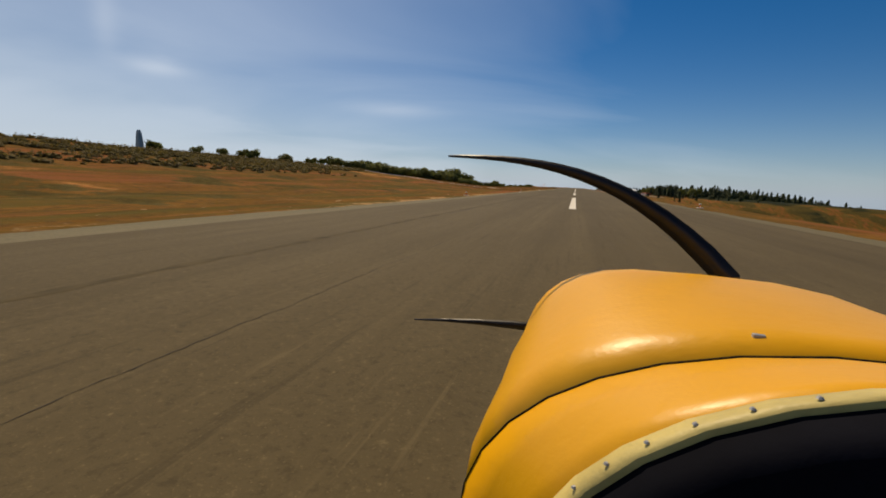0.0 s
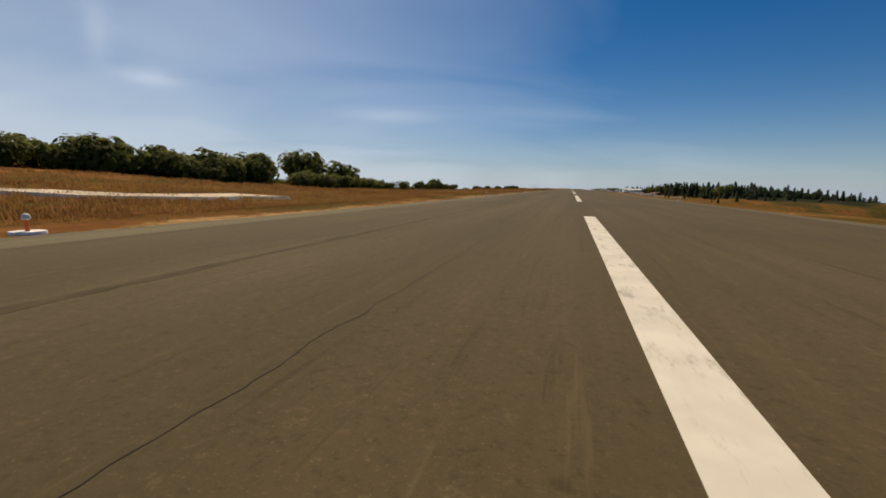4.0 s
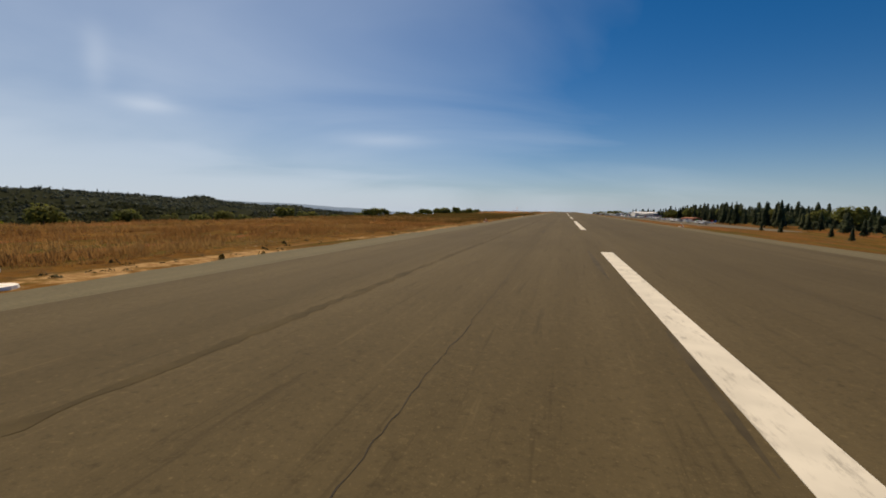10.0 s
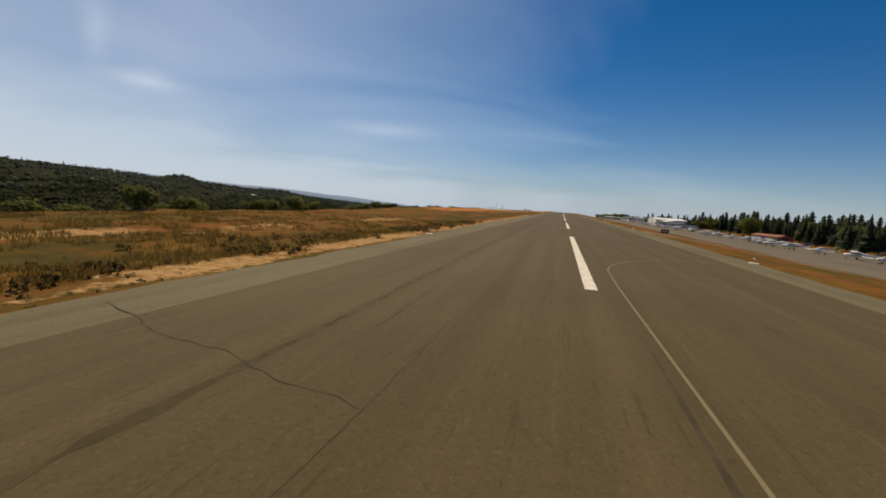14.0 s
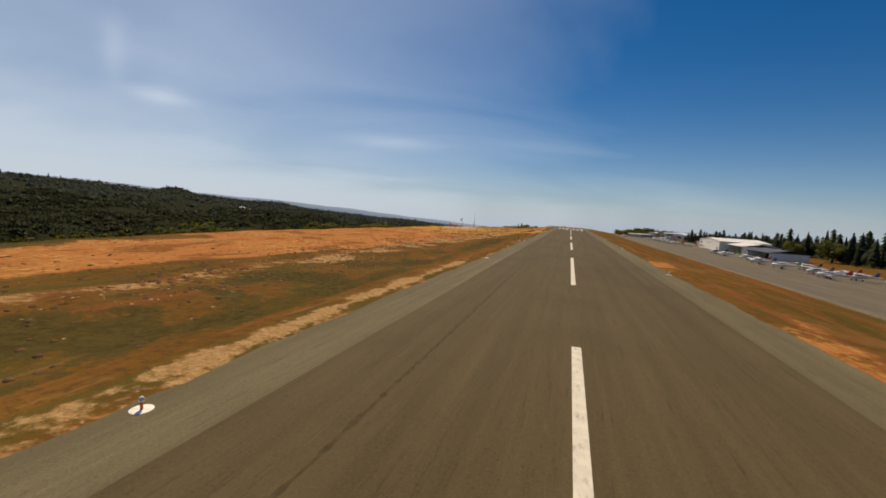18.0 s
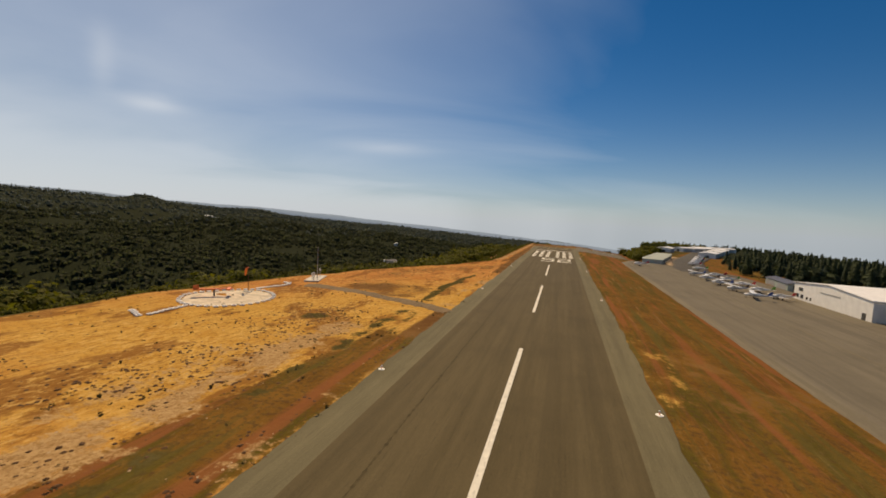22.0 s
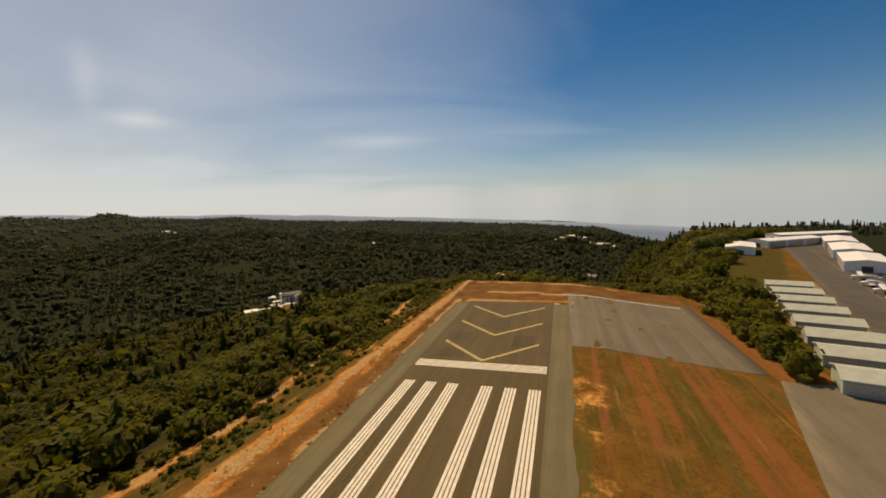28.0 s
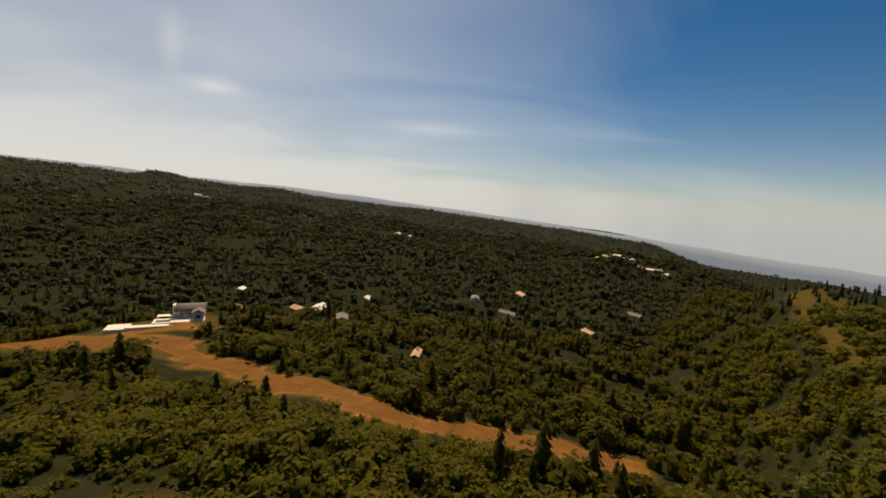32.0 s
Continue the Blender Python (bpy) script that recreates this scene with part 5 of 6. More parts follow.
scatter("edge_tufts", np.stack([x[ok], y[ok], r.uniform(0.1, 0.3, ok.sum()), r.randint(0, 2, ok.sum())], -1), TUFT, M_WEED, "small dark tufts in the gravel at the runway edge", "weeds")


def pebble(seed):
    q = np.random.RandomState(seed)
    v = np.array([(sx, sy, sz) for sz in (-0.2, 0.7) for sx, sy in ((-1, -1), (1, -1), (1, 1), (-1, 1))], float)
    v[4:, :2] *= 0.6
    v = v * (0.7 + 0.6 * q.rand(8, 3))
    return v, np.array([(0, 1, 5, 4), (1, 2, 6, 5), (2, 3, 7, 6), (3, 0, 4, 7), (4, 5, 6, 7)])


STONES = [pebble(1), pebble(2), pebble(3)]
x = np.concatenate([-r.normal(15.6, 0.9, 4200), -r.normal(32, 4.5, 5200), -r.normal(15.4, 0.8, 900)])
y = np.concatenate([r.uniform(-1010, 60, 4200), r.uniform(-440, -215, 5200), r.uniform(-40, 50, 900)])
ok = (x < -13.6) & (x > plateau_left(y) + 1)
scatter("pale_stones", np.stack([x[ok], y[ok], 0.04 + 0.12 * r.rand(ok.sum()) ** 2, r.randint(0, 3, ok.sum())], -1), STONES, M_STONE, "pale stones and broken clods along the verge", "stones", False)
x, y = np.concatenate([-r.uniform(20, 75, 6500), -r.normal(35, 5.5, 13000), -r.uniform(14.2, 18.5, 700)]), np.concatenate([r.uniform(-450, -95, 6500), r.uniform(-440, -205, 13000), r.uniform(-330, -205, 700)])
ok = (x > plateau_left(y) + 2) & (rough_field(x, y, 30, 3, 8) > -0.35) & (np.hypot(x + 58, y + 208) > 12)
scatter("dark_clods", np.stack([x[ok], y[ok], 0.06 + 0.2 * r.rand(ok.sum()) ** 2, r.randint(0, 3, ok.sum())], -1), STONES, M_CLOD, "dark clods of earth on the bare soil", "clods", False)


# ---- paved areas beside the runway ----
def paved(name, outline, material, label, category, lift=0.05, step=6.0):
    """A thin sheet of paving that follows the ground. outline: left x, right x and y at each end, as rows."""
    ys = [r[0] for r in outline]
    n = max(2, int((ys[-1] - ys[0]) / step))
    bm = bmesh.new()
    last = None
    for k in range(n + 1):
        y = ys[0] + (ys[-1] - ys[0]) * k / n
        x0, x1 = float(np.interp(y, ys, [r[1] for r in outline])), float(np.interp(y, ys, [r[2] for r in outline]))
        m = max(2, int((x1 - x0) / step)) if k == 0 else m
        row = [bm.verts.new((x0 + (x1 - x0) * j / m, y, ground_at(x0 + (x1 - x0) * j / m, y) + lift)) for j in range(m + 1)]
        low = [bm.verts.new(row[0].co - Vector((0.05, 0, 0.5))), bm.verts.new(row[-1].co + Vector((0.05, 0, -0.5)))]
        if last:
            for j in range(m):
                bm.faces.new((last[0][j], last[0][j + 1], row[j + 1], row[j]))
            bm.faces.new((last[1][0], last[0][0], row[0], low[0]))
            bm.faces.new((last[0][-1], last[1][1], low[1], row[-1]))
        last = (row, low)
    bmesh.ops.recalc_face_normals(bm, faces=bm.faces)
    for f in bm.faces:
        f.smooth = True
    return tagged(part(name, bm, material), label, category, kind="structure")


apron = paved("apron", [(-520, 40, 96), (-200, 36, 98), (-20, 38, 96), (12, 47.5, 66)], M_APRON, "wide grey-brown asphalt parking apron", "apron", 0.1, 3.0)
paved("taxiway_link", [(-572, 12, 16), (-558, 12, 30), (-540, 12, 42), (-505, 12, 42), (-492, 12, 26), (-478, 12, 15)], M_APRON, "asphalt taxiway joining the runway to the apron", "taxiway", 0.035, 2.0)
paved("taxiway_end", [(14, 15.0, 47), (60, 15.0, 47)], M_APRON, "asphalt turn-off beside the end of the runway", "taxiway", 0.05, 3.0)
far_taxi = paved("taxiway_far", [(-30, 66.5, 96.5), (-10, 67.5, 86), (60, 83, 103), (190, 128, 152), (260, 152, 180)], M_TAXI, "dark asphalt taxi lane between rows of hangars", "taxiway", 0.16, 3.0)

paved("dirt_strip", [(-12, 64, 67.3), (60, 77.5, 82.8), (110, 91, 100)], M_DIRT, "pale dirt strip between the hangars and the taxi lane", "dirt strip", 0.09, 3.0)


def line_along(points, width, material, name, parent, lift):
    """A painted line that follows the ground."""
    bm = bmesh.new()
    last = None
    for i, (x, y) in enumerate(points):
        a, b = points[max(0, i - 1)], points[min(len(points) - 1, i + 1)]
        dx, dy = b[0] - a[0], b[1] - a[1]
        ln = math.hypot(dx, dy)
        nx, ny = -dy / ln * width / 2, dx / ln * width / 2
        z = max(ground_at(x, y), SURF - lift if abs(x) < RW else -99) + lift + 0.012
        pair = (bm.verts.new((x + nx, y + ny, z)), bm.verts.new((x - nx, y - ny, z)))
        if last:
            bm.faces.new((last[0], last[1], pair[1], pair[0]))
        last = pair
    bmesh.ops.recalc_face_normals(bm, faces=bm.faces)
    return part(name, bm, material, parent)


def dirt_road(points, width):
    """A packed gravel road with ragged edges that follows the ground."""
    rs = np.random.RandomState(44)
    bm = bmesh.new()
    last = None
    for (xa, ya), (xb, yb) in zip(points, points[1:]):
        ln = math.hypot(xb - xa, yb - ya)
        for k in range(max(2, int(ln / 0.8))):
            u = k / max(2, int(ln / 0.8))
            x, y = xa + (xb - xa) * u, ya + (yb - ya) * u
            nx, ny = -(yb - ya) / ln, (xb - xa) / ln
            row = []
            for j in range(7):
                o = (j / 3 - 1) * width / 2 + (rs.uniform(-0.35, 0.35) if j in (0, 6) else 0)
                px, py = x + nx * o, y + ny * o
                row.append(bm.verts.new((px, py, ground_at(px, py) + (-0.04 if j in (0, 6) else 0.07))))
            if last:
                for j in range(6):
                    bm.faces.new((last[j], last[j + 1], row[j + 1], row[j])).smooth = True
            last = row
    bmesh.ops.recalc_face_normals(bm, faces=bm.faces)
    return tagged(part("service_road", bm, M_PACKED), "packed grey-brown gravel road to the wind circle", "dirt road", kind="structure")


dirt_road([(-15.2, -199.8), (-20, -197.3), (-27.3, -194.3), (-35.7, -191.5), (-41, -190), (-46.5, -188.7), (-51, -188.6), (-54.5, -189.5)], 4.2)

turn_in = [(1.25, -612 + 4 * i) for i in range(15)] + [(1.3 + 13 * (1 - math.cos(a)), -552 + 13 * math.sin(a)) for a in np.linspace(0.1, 1.5, 12)] + [(15 + 3 * i, -538.8) for i in range(1, 12)]
line_along(turn_in, 0.08, M_LANE, "lead_in_line", runway, 0.0)
line_along([(74 + (i * 6) * 0.24 + max(0, i * 6 - 90) * 0.1, -28 + i * 6) for i in range(44)], 0.25, M_LANE, "taxi_line", far_taxi, 0.17)
line_along([(58, -505 + i * 8) for i in range(60)], 0.2, M_LANE, "taxi_line", apron, 0.11)
line_along([(14 + 3 * i, 57) for i in range(11)], 0.5, M_WHITE, "edge_line", runway, 0.16)


# the dirt road that climbs the bank
bank_road = [(-24, -880), (-28, -892), (-32, -897), (-37, -898.5), (-42, -898), (-46, -900), (-50, -901.5), (-54, -903.5), (-57, -906.5), (-60, -911), (-64, -917), (-70, -925)]
fine_road = [(bank_road[i][0] + (bank_road[i + 1][0] - bank_road[i][0]) * u, bank_road[i][1] + (bank_road[i + 1][1] - bank_road[i][1]) * u) for i in range(11) for u in (0, 0.25, 0.5, 0.75)]
road_bm = bmesh.new()
prev = None
for (xa, ya), (xb, yb) in zip(fine_road, fine_road[1:]):
    ln = math.hypot(xb - xa, yb - ya)
    across = (-(yb - ya) / ln, (xb - xa) / ln)
    row = [road_bm.verts.new((xa + across[0] * o, ya + across[1] * o, ground_at(xa + across[0] * o, ya + across[1] * o) + (0.22 if abs(o) < 1.3 else -0.25))) for o in (-1.6, -1.2, 0, 1.2, 1.6)]
    if prev:
        for q in range(4):
            road_bm.faces.new((prev[q], prev[q + 1], row[q + 1], row[q]))
    prev = row
bmesh.ops.recalc_face_normals(road_bm, faces=road_bm.faces)
tagged(part("bank_road", road_bm, M_GRAVEL), "pale dirt road climbing the bank", "road", kind="structure")


# ---- buildings ----
def gable_roof(x0, x1, y0, y1, eave, ridge, over, along="x", thick=0.18):
    """Two sloping sheets with thickness."""
    bm = bmesh.new()
    if along == "x":
        mid = (y0 + y1) / 2
        prof = [(y0 - over, eave - over * (ridge - eave) / (mid - y0)), (mid, ridge), (y1 + over, eave - over * (ridge - eave) / (mid - y0))]
        pts = [[(x, p, z + t) for p, z in prof] for x in (x0 - over, x1 + over) for t in (0, thick)]
    else:
        mid = (x0 + x1) / 2
        prof = [(x0 - over, eave - over * (ridge - eave) / (mid - x0)), (mid, ridge), (x1 + over, eave - over * (ridge - eave) / (mid - x0))]
        pts = [[(p, y, z + t) for p, z in prof] for y in (y0 - over, y1 + over) for t in (0, thick)]
    v = [[bm.verts.new(q) for q in r] for r in pts]
    for k in range(2):
        bm.faces.new((v[1][k], v[1][k + 1], v[3][k + 1], v[3][k]))
        bm.faces.new((v[0][k], v[2][k], v[2][k + 1], v[0][k + 1]))
        bm.faces.new((v[0][k], v[0][k + 1], v[1][k + 1], v[1][k]))
        bm.faces.new((v[2][k], v[3][k], v[3][k + 1], v[2][k + 1]))
    for k in (0, 2):
        bm.faces.new((v[0][k], v[1][k], v[3][k], v[2][k]))
    bmesh.ops.recalc_face_normals(bm, faces=bm.faces)
    return bm


def gable_walls(x0, x1, y0, y1, z0, eave, ridge, along="x"):
    bm = bmesh.new()
    if along == "x":
        ring = [(y0, z0), (y1, z0), (y1, eave), ((y0 + y1) / 2, ridge), (y0, eave)]
        a, b = [bm.verts.new((x0, p, z)) for p, z in ring], [bm.verts.new((x1, p, z)) for p, z in ring]
    else:
        ring = [(x0, z0), (x1, z0), (x1, eave), ((x0 + x1) / 2, ridge), (x0, eave)]
        a, b = [bm.verts.new((p, y0, z)) for p, z in ring], [bm.verts.new((p, y1, z)) for p, z in ring]
    bm.faces.new(a)
    bm.faces.new(b[::-1])
    for i in range(5):
        bm.faces.new((a[i], a[(i + 1) % 5], b[(i + 1) % 5], b[i]))
    bmesh.ops.recalc_face_normals(bm, faces=bm.faces)
    return bm


def window_on(parent, x, y, z, w, h, face, glass=None):
    """A window that stands a little proud of a wall; face: the wall's outward side."""
    d = 0.06
    if face in ("-x", "+x"):
        s = -1 if face == "-x" else 1
        fr = part("window", box(x, x + s * d, y - w / 2 - 0.08, y + w / 2 + 0.08, z - 0.08, z + h + 0.08) if s > 0 else box(x - d, x, y - w / 2 - 0.08, y + w / 2 + 0.08, z - 0.08, z + h + 0.08), M_STEEL, parent)
        part("pane", box(x - d - 0.02, x - 0.01, y - w / 2, y + w / 2, z, z + h) if s < 0 else box(x + 0.01, x + d + 0.02, y - w / 2, y + w / 2, z, z + h), glass or M_GLASS, fr)
    else:
        s = -1 if face == "-y" else 1
        y0, y1 = (y - d, y) if s < 0 else (y, y + d)
        fr = part("window", box(x - w / 2 - 0.08, x + w / 2 + 0.08, y0, y1, z - 0.08, z + h + 0.08), M_STEEL, parent)
        part("pane", box(x - w / 2, x + w / 2, y0 - (0.02 if s < 0 else -0.01), y1 + (0.02 if s > 0 else -0.01), z, z + h), glass or M_GLASS, fr)
    return fr


def main_hangar():
    x, y = 88.0, -113.0
    z = ground_at(x, y)
    h = thing("hangar", pose(x, y, z), "large white steel hangar with a low gabled roof", "hangar")
    part("wall", gable_walls(0, 27, -20, 20, -0.6, 6.0, 7.6), M_STEEL, h)
    part("roof", gable_roof(0, 27, -20, 20, 6.05, 7.65, 0.35), M_ROOFW, h)
    for dy, dz, w, hh in ((17.3, 0.9, 1.6, 1.4), (14.6, 0.9, 1.6, 1.4), (15.6, 3.4, 2.6, 1.2), (11.4, 0.9, 0.9, 1.0), (9.2, 0.9, 0.9, 1.0)):
        window_on(h, 0, dy, dz, w, hh, "-x")
    part("door", box(-0.07, 0.01, -17.6, -16.0, 0, 2.1), M_DARKOPEN, h)
    part("sign_board", box(-0.08, 0.01, -6, 4, 4.4, 4.8), M_GALV, h)
    rail = part("gutter", box(-0.1, 27.2, -20.55, -20.35, 5.75, 5.95), M_GALV, h)
    sliding = part("hangar_door", box(4, 23, -20.12, -20.0, 0, 5.2), M_GALV, h)
    for k in range(7):
        part("door_rib", box(4 + k * 3.1, 4.18 + k * 3.1, -20.2, -20.1, 0, 5.2), M_STEEL, sliding)
    for k in range(14):
        part("roof_seam", box(0.4 + 2 * k, 0.46 + 2 * k, -20.2, -0.1, -0.03, 0.03), M_ROOFW, h).matrix_local = Matrix.Translation((0, 0, 7.86)) @ Matrix.Rotation(math.atan2(1.6, 20), 4, "X")
    return h


main_hangar()


def open_shed(x, y, w, l, eave, roof, label, name="hangar", posts=5):
    z = ground_at(x, y)
    h = thing(name, pose(x, y, z), label, "hangar")
    part("roof", gable_roof(0, w, 0, l, eave, eave + 1.5, 0.5, "y"), roof, h)
    part("back_wall", box(w - 0.2, w, 0, l, -0.4, eave), M_STEEL, h)
    part("side_wall", box(0, w - 0.2, l - 0.2, l, -0.4, eave), M_STEEL, h)
    part("side_wall", box(0, w - 0.2, 0, 0.2, -0.4, eave), M_STEEL, h)
    for k in range(posts):
        part("post", rod((0.1, 0.6 + (l - 1.2) * k / (posts - 1), -0.4), (0.1, 0.6 + (l - 1.2) * k / (posts - 1), eave), 0.1), M_GALV, h)
    part("inner_wall", box(w * 0.55, w * 0.55 + 0.1, 0.3, l - 0.3, -0.3, eave - 0.4), M_DARKOPEN, h)
    return h


open_shed(92, -157, 18, 23, 4.6, M_ROOFW, "white-roofed open-fronted hangar beside the large hangar")
open_shed(92, -190, 16, 26, 3.4, M_ROOFD, "dark-roofed open aircraft shelter on the apron", "aircraft_shelter", 6)


def row_hangar(x, y, turn, l, w, h, wall, roof, label, doors):
    z = min(ground_at(x, y), ground_at(x + l * math.sin(radians(-turn)), y + l * math.cos(radians(turn))))
    t = thing("row_hangar", pose(x, y, z + 0.05, 0, 0, turn), label, "hangar", "rows of small hangars")
    part("wall", gable_walls(-w / 2, w / 2, 0, l, -1.2, h, h + 0.8, "y"), wall, t)
    part("roof", gable_roof(-w / 2, w / 2, 0, l, h + 0.03, h + 0.83, 0.3, "y"), roof, t)
    for k in range(doors):
        yy = l * (k + 0.5) / doors
        d = part("hangar_door", box(w / 2, w / 2 + 0.08, yy - l / doors * 0.4, yy + l / doors * 0.4, 0, h - 0.5), M_GALV, t)
        part("door_handle", box(w / 2 + 0.08, w / 2 + 0.14, yy - 0.1, yy + 0.1, 1.0, 1.1), M_DARKOPEN, d)
        part("back_door", box(-w / 2 - 0.08, -w / 2, yy - l / doors * 0.4, yy + l / doors * 0.4, 0, h - 0.5), M_GALV, t)
    part("end_door", box(-1.6, 1.6, -0.08, 0, 0, 2.4), M_DARKOPEN, t)
    return t


for k in range(8):
    row_hangar(66 + 3.3 * k, 9 + 11.6 * k, 73.5, 11.5, 7, 2.7, M_GREENW, M_GREENR, "short pale green hangar beside the taxi lane", 2)
for x, y, l, turn in ((126, 130, 30, -24), (142, 168, 34, -24), (159, 208, 34, -24), (126, 222, 40, -62), (150, 262, 46, -75), (104, 186, 26, -20)):
    row_hangar(x, y, turn, l, 13, 4.0, M_STEEL, M_ROOFW, "long white hangar beside the taxi lane", 3)
row_hangar(99, -72, -6, 26, 7, 2.8, M_GREENW, M_ROOFD, "low grey-blue shed under the pines", 2)
row_hangar(104, -340, 8, 22, 7, 2.6, M_REDROOF, M_REDROOF, "low red shed behind the parked aircraft", 2)


# ---- parked aircraft ----
def parked_plane(high, trim, label):
    p = thing("parked_aircraft", pose(0, 0, -70), label, "aircraft", "parked light aircraft")
    paintw = M_PLANE
    rings = [ellipse_ring(y, 0, cz, rx, rz, 12, 2.6) for y, cz, rx, rz in ((2.75, 1.15, 0.16, 0.16), (2.6, 1.15, 0.42, 0.36), (1.6, 1.2, 0.52, 0.46), (0.9, 1.38, 0.56, 0.68), (-0.6, 1.4, 0.55, 0.68), (-1.8, 1.32, 0.38, 0.46), (-3.4, 1.32, 0.2, 0.27), (-4.9, 1.38, 0.07, 0.14))]
    part("fuselage", loft(rings), paintw, p)
    part("stripe", loft([ellipse_ring(y, 0, 1.16, rx, 0.09, 8) for y, rx in ((2.55, 0.43), (1.6, 0.545), (0.9, 0.585), (-0.6, 0.575), (-1.8, 0.4), (-3.6, 0.2))]), trim, p)
    part("windscreen", loft([ellipse_ring(y, 0, 1.72, rx, 0.26, 10, 2.6) for y, rx in ((1.25, 0.4), (0.8, 0.57), (-0.6, 0.57), (-1.0, 0.45))]), M_GLASS, p)
    wz = 2.1 if high else 0.95
    for s in (-1, 1):
        part("wing", loft([[(s * x, y0 + 0.75, wz + dz), (s * x, y0 + 0.5, wz + dz + 0.1), (s * x, y0 - 0.7, wz + dz + 0.02), (s * x, y0 + 0.5, wz + dz - 0.07)] for x, y0, dz in ((0.1 if high else 0.3, 0.35, 0), (2.6, 0.35, 0.06 if high else 0.16), (5.0, 0.25, 0.12 if high else 0.34), (5.2, 0.2, 0.13 if high else 0.36))], smooth=False), paintw, p)
        part("tailplane", loft([[(s * x, y0, 1.45), (s * x, y0 - 0.1, 1.49), (s * x, y0 - 0.85, 1.45), (s * x, y0 - 0.1, 1.42)] for x, y0 in ((0.04, -3.95), (1.6, -4.2))], smooth=False), paintw, p)
        if high:
            part("wing_strut", rod((s * 0.5, 0.45, 0.95), (s * 2.5, 0.45, 2.08), 0.04, sides=6), paintw, p)
        leg = part("main_leg", rod((s * 0.35, -0.15, 0.85), (s * 1.15, -0.15, 0.26), 0.05, sides=6), M_GALV, p)
        part("wheel", rod((s * 1.1, -0.15, 0.24), (s * 1.26, -0.15, 0.24), 0.24, sides=12), M_BLACK, leg)
    part("fin", loft([[(-0.03, y0, z), (0.03, y0, z), (0.03, y0 - c, z), (-0.03, y0 - c, z)] for y0, z, c in ((-3.5, 1.5, 1.5), (-4.45, 2.75, 0.75))], smooth=False), trim, p)
    nose = part("nose_leg", rod((0, 1.9, 0.9), (0, 2.0, 0.22), 0.045, sides=6), M_GALV, p)
    part("wheel", rod((-0.07, 2.0, 0.2), (0.07, 2.0, 0.2), 0.2, sides=12), M_BLACK, nose)
    prop = part("propeller", box(-0.9, 0.9, 2.76, 2.79, 1.08, 1.22), M_BLACK, p)
    part("spinner", rod((0, 2.74, 1.15), (0, 3.0, 1.15), 0.15, 0.03, 10), trim, prop)
    return p


M_PLANE = plain("white_aircraft_paint", (0.76, 0.76, 0.75), 0.3, 0, 0.05, 1.5, 0.5)
M_BLUE = plain("blue_trim_paint", (0.05, 0.1, 0.28), 0.35, 0, 0.1, 1.5)
M_RED = plain("red_trim_paint", (0.5, 0.05, 0.04), 0.35, 0, 0.1, 1.5)
M_GREEN = plain("green_trim_paint", (0.16, 0.34, 0.08), 0.35, 0, 0.1, 1.5)
M_BROWNT = plain("brown_trim_paint", (0.2, 0.12, 0.07), 0.35, 0, 0.1, 1.5)
sources = [parked_plane(True, M_BLUE, "white high-wing light aircraft with blue trim, parked on the apron"), parked_plane(False, M_RED, "white low-wing light aircraft with red trim, parked on the apron"), parked_plane(True, M_BROWNT, "white high-wing light aircraft with brown trim, parked on the apron"), parked_plane(False, M_GREEN, "white low-wing light aircraft with green trim, parked on the apron")]
stands = [(76 + 3 * math.sin(i), -458 + i * 11.5, 90 + 25 * math.sin(i * 2.3), i) for i in range(12)]
stands += [(70 + 3 * math.sin(i * 1.7), -282 + i * 12.5, 80 + 22 * math.sin(i * 1.9), i + 1) for i in range(8)]
stands += [(84 + 2 * math.sin(i * 2.7), -300 + i * 14, 96, i + 2) for i in range(5)]
stands += [(68 + 11 * (i % 2), -112 + i * 8.0, 75 + 30 * math.sin(i), i) for i in range(10)]
stands += [(88 + i * 3.9, 30 + i * 12, 66, i + 1) for i in range(8)] + [(47, -22, 95, 1), (81, -6, 70, 3)]
for x, y, turn, k in stands:
    z = ground_at(x, y) + (0.16 if y > -30 and x > 66 else 0.1)
    copy_thing(sources[k % 4], pose(x, y, z, 0, 0, turn))
for s in sources:
    discard(s)


# ---- wind circle and weather station ----
CX, CY = -57.5, -209.0
GZ = ground_at(CX, CY)


def tyre():
    bm = bmesh.new()
    rings = []
    for i in range(12):
        a = 2 * math.pi * i / 12
        rings.append([(math.cos(a) * (0.36 + 0.13 * math.cos(b)), math.sin(a) * (0.36 + 0.13 * math.cos(b)), 0.12 + 0.12 * math.sin(b)) for b in np.linspace(0, 2 * math.pi, 8, endpoint=False)])
    loft(rings + rings[:1], False, bm)
    return bm


M_TYREW = plain("white_painted_rubber", (0.86, 0.83, 0.77), 0.8, 0, 0.2, 4.0)
tyre_mesh = mesh_of("tyre", tyre())
tyre_mesh.materials.append(M_TYREW)


def lay_tyre(x, y):
    ob = new("painted_tyre", tyre_mesh)
    ob.matrix_world = pose(x, y, ground_at(x, y) + 0.02, 0, 0, (x * 57 + y * 31) % 360)
    tagged(ob, "white-painted tyre lying on orange soil round the wind circle", "tyre", "tyres of the wind circle")


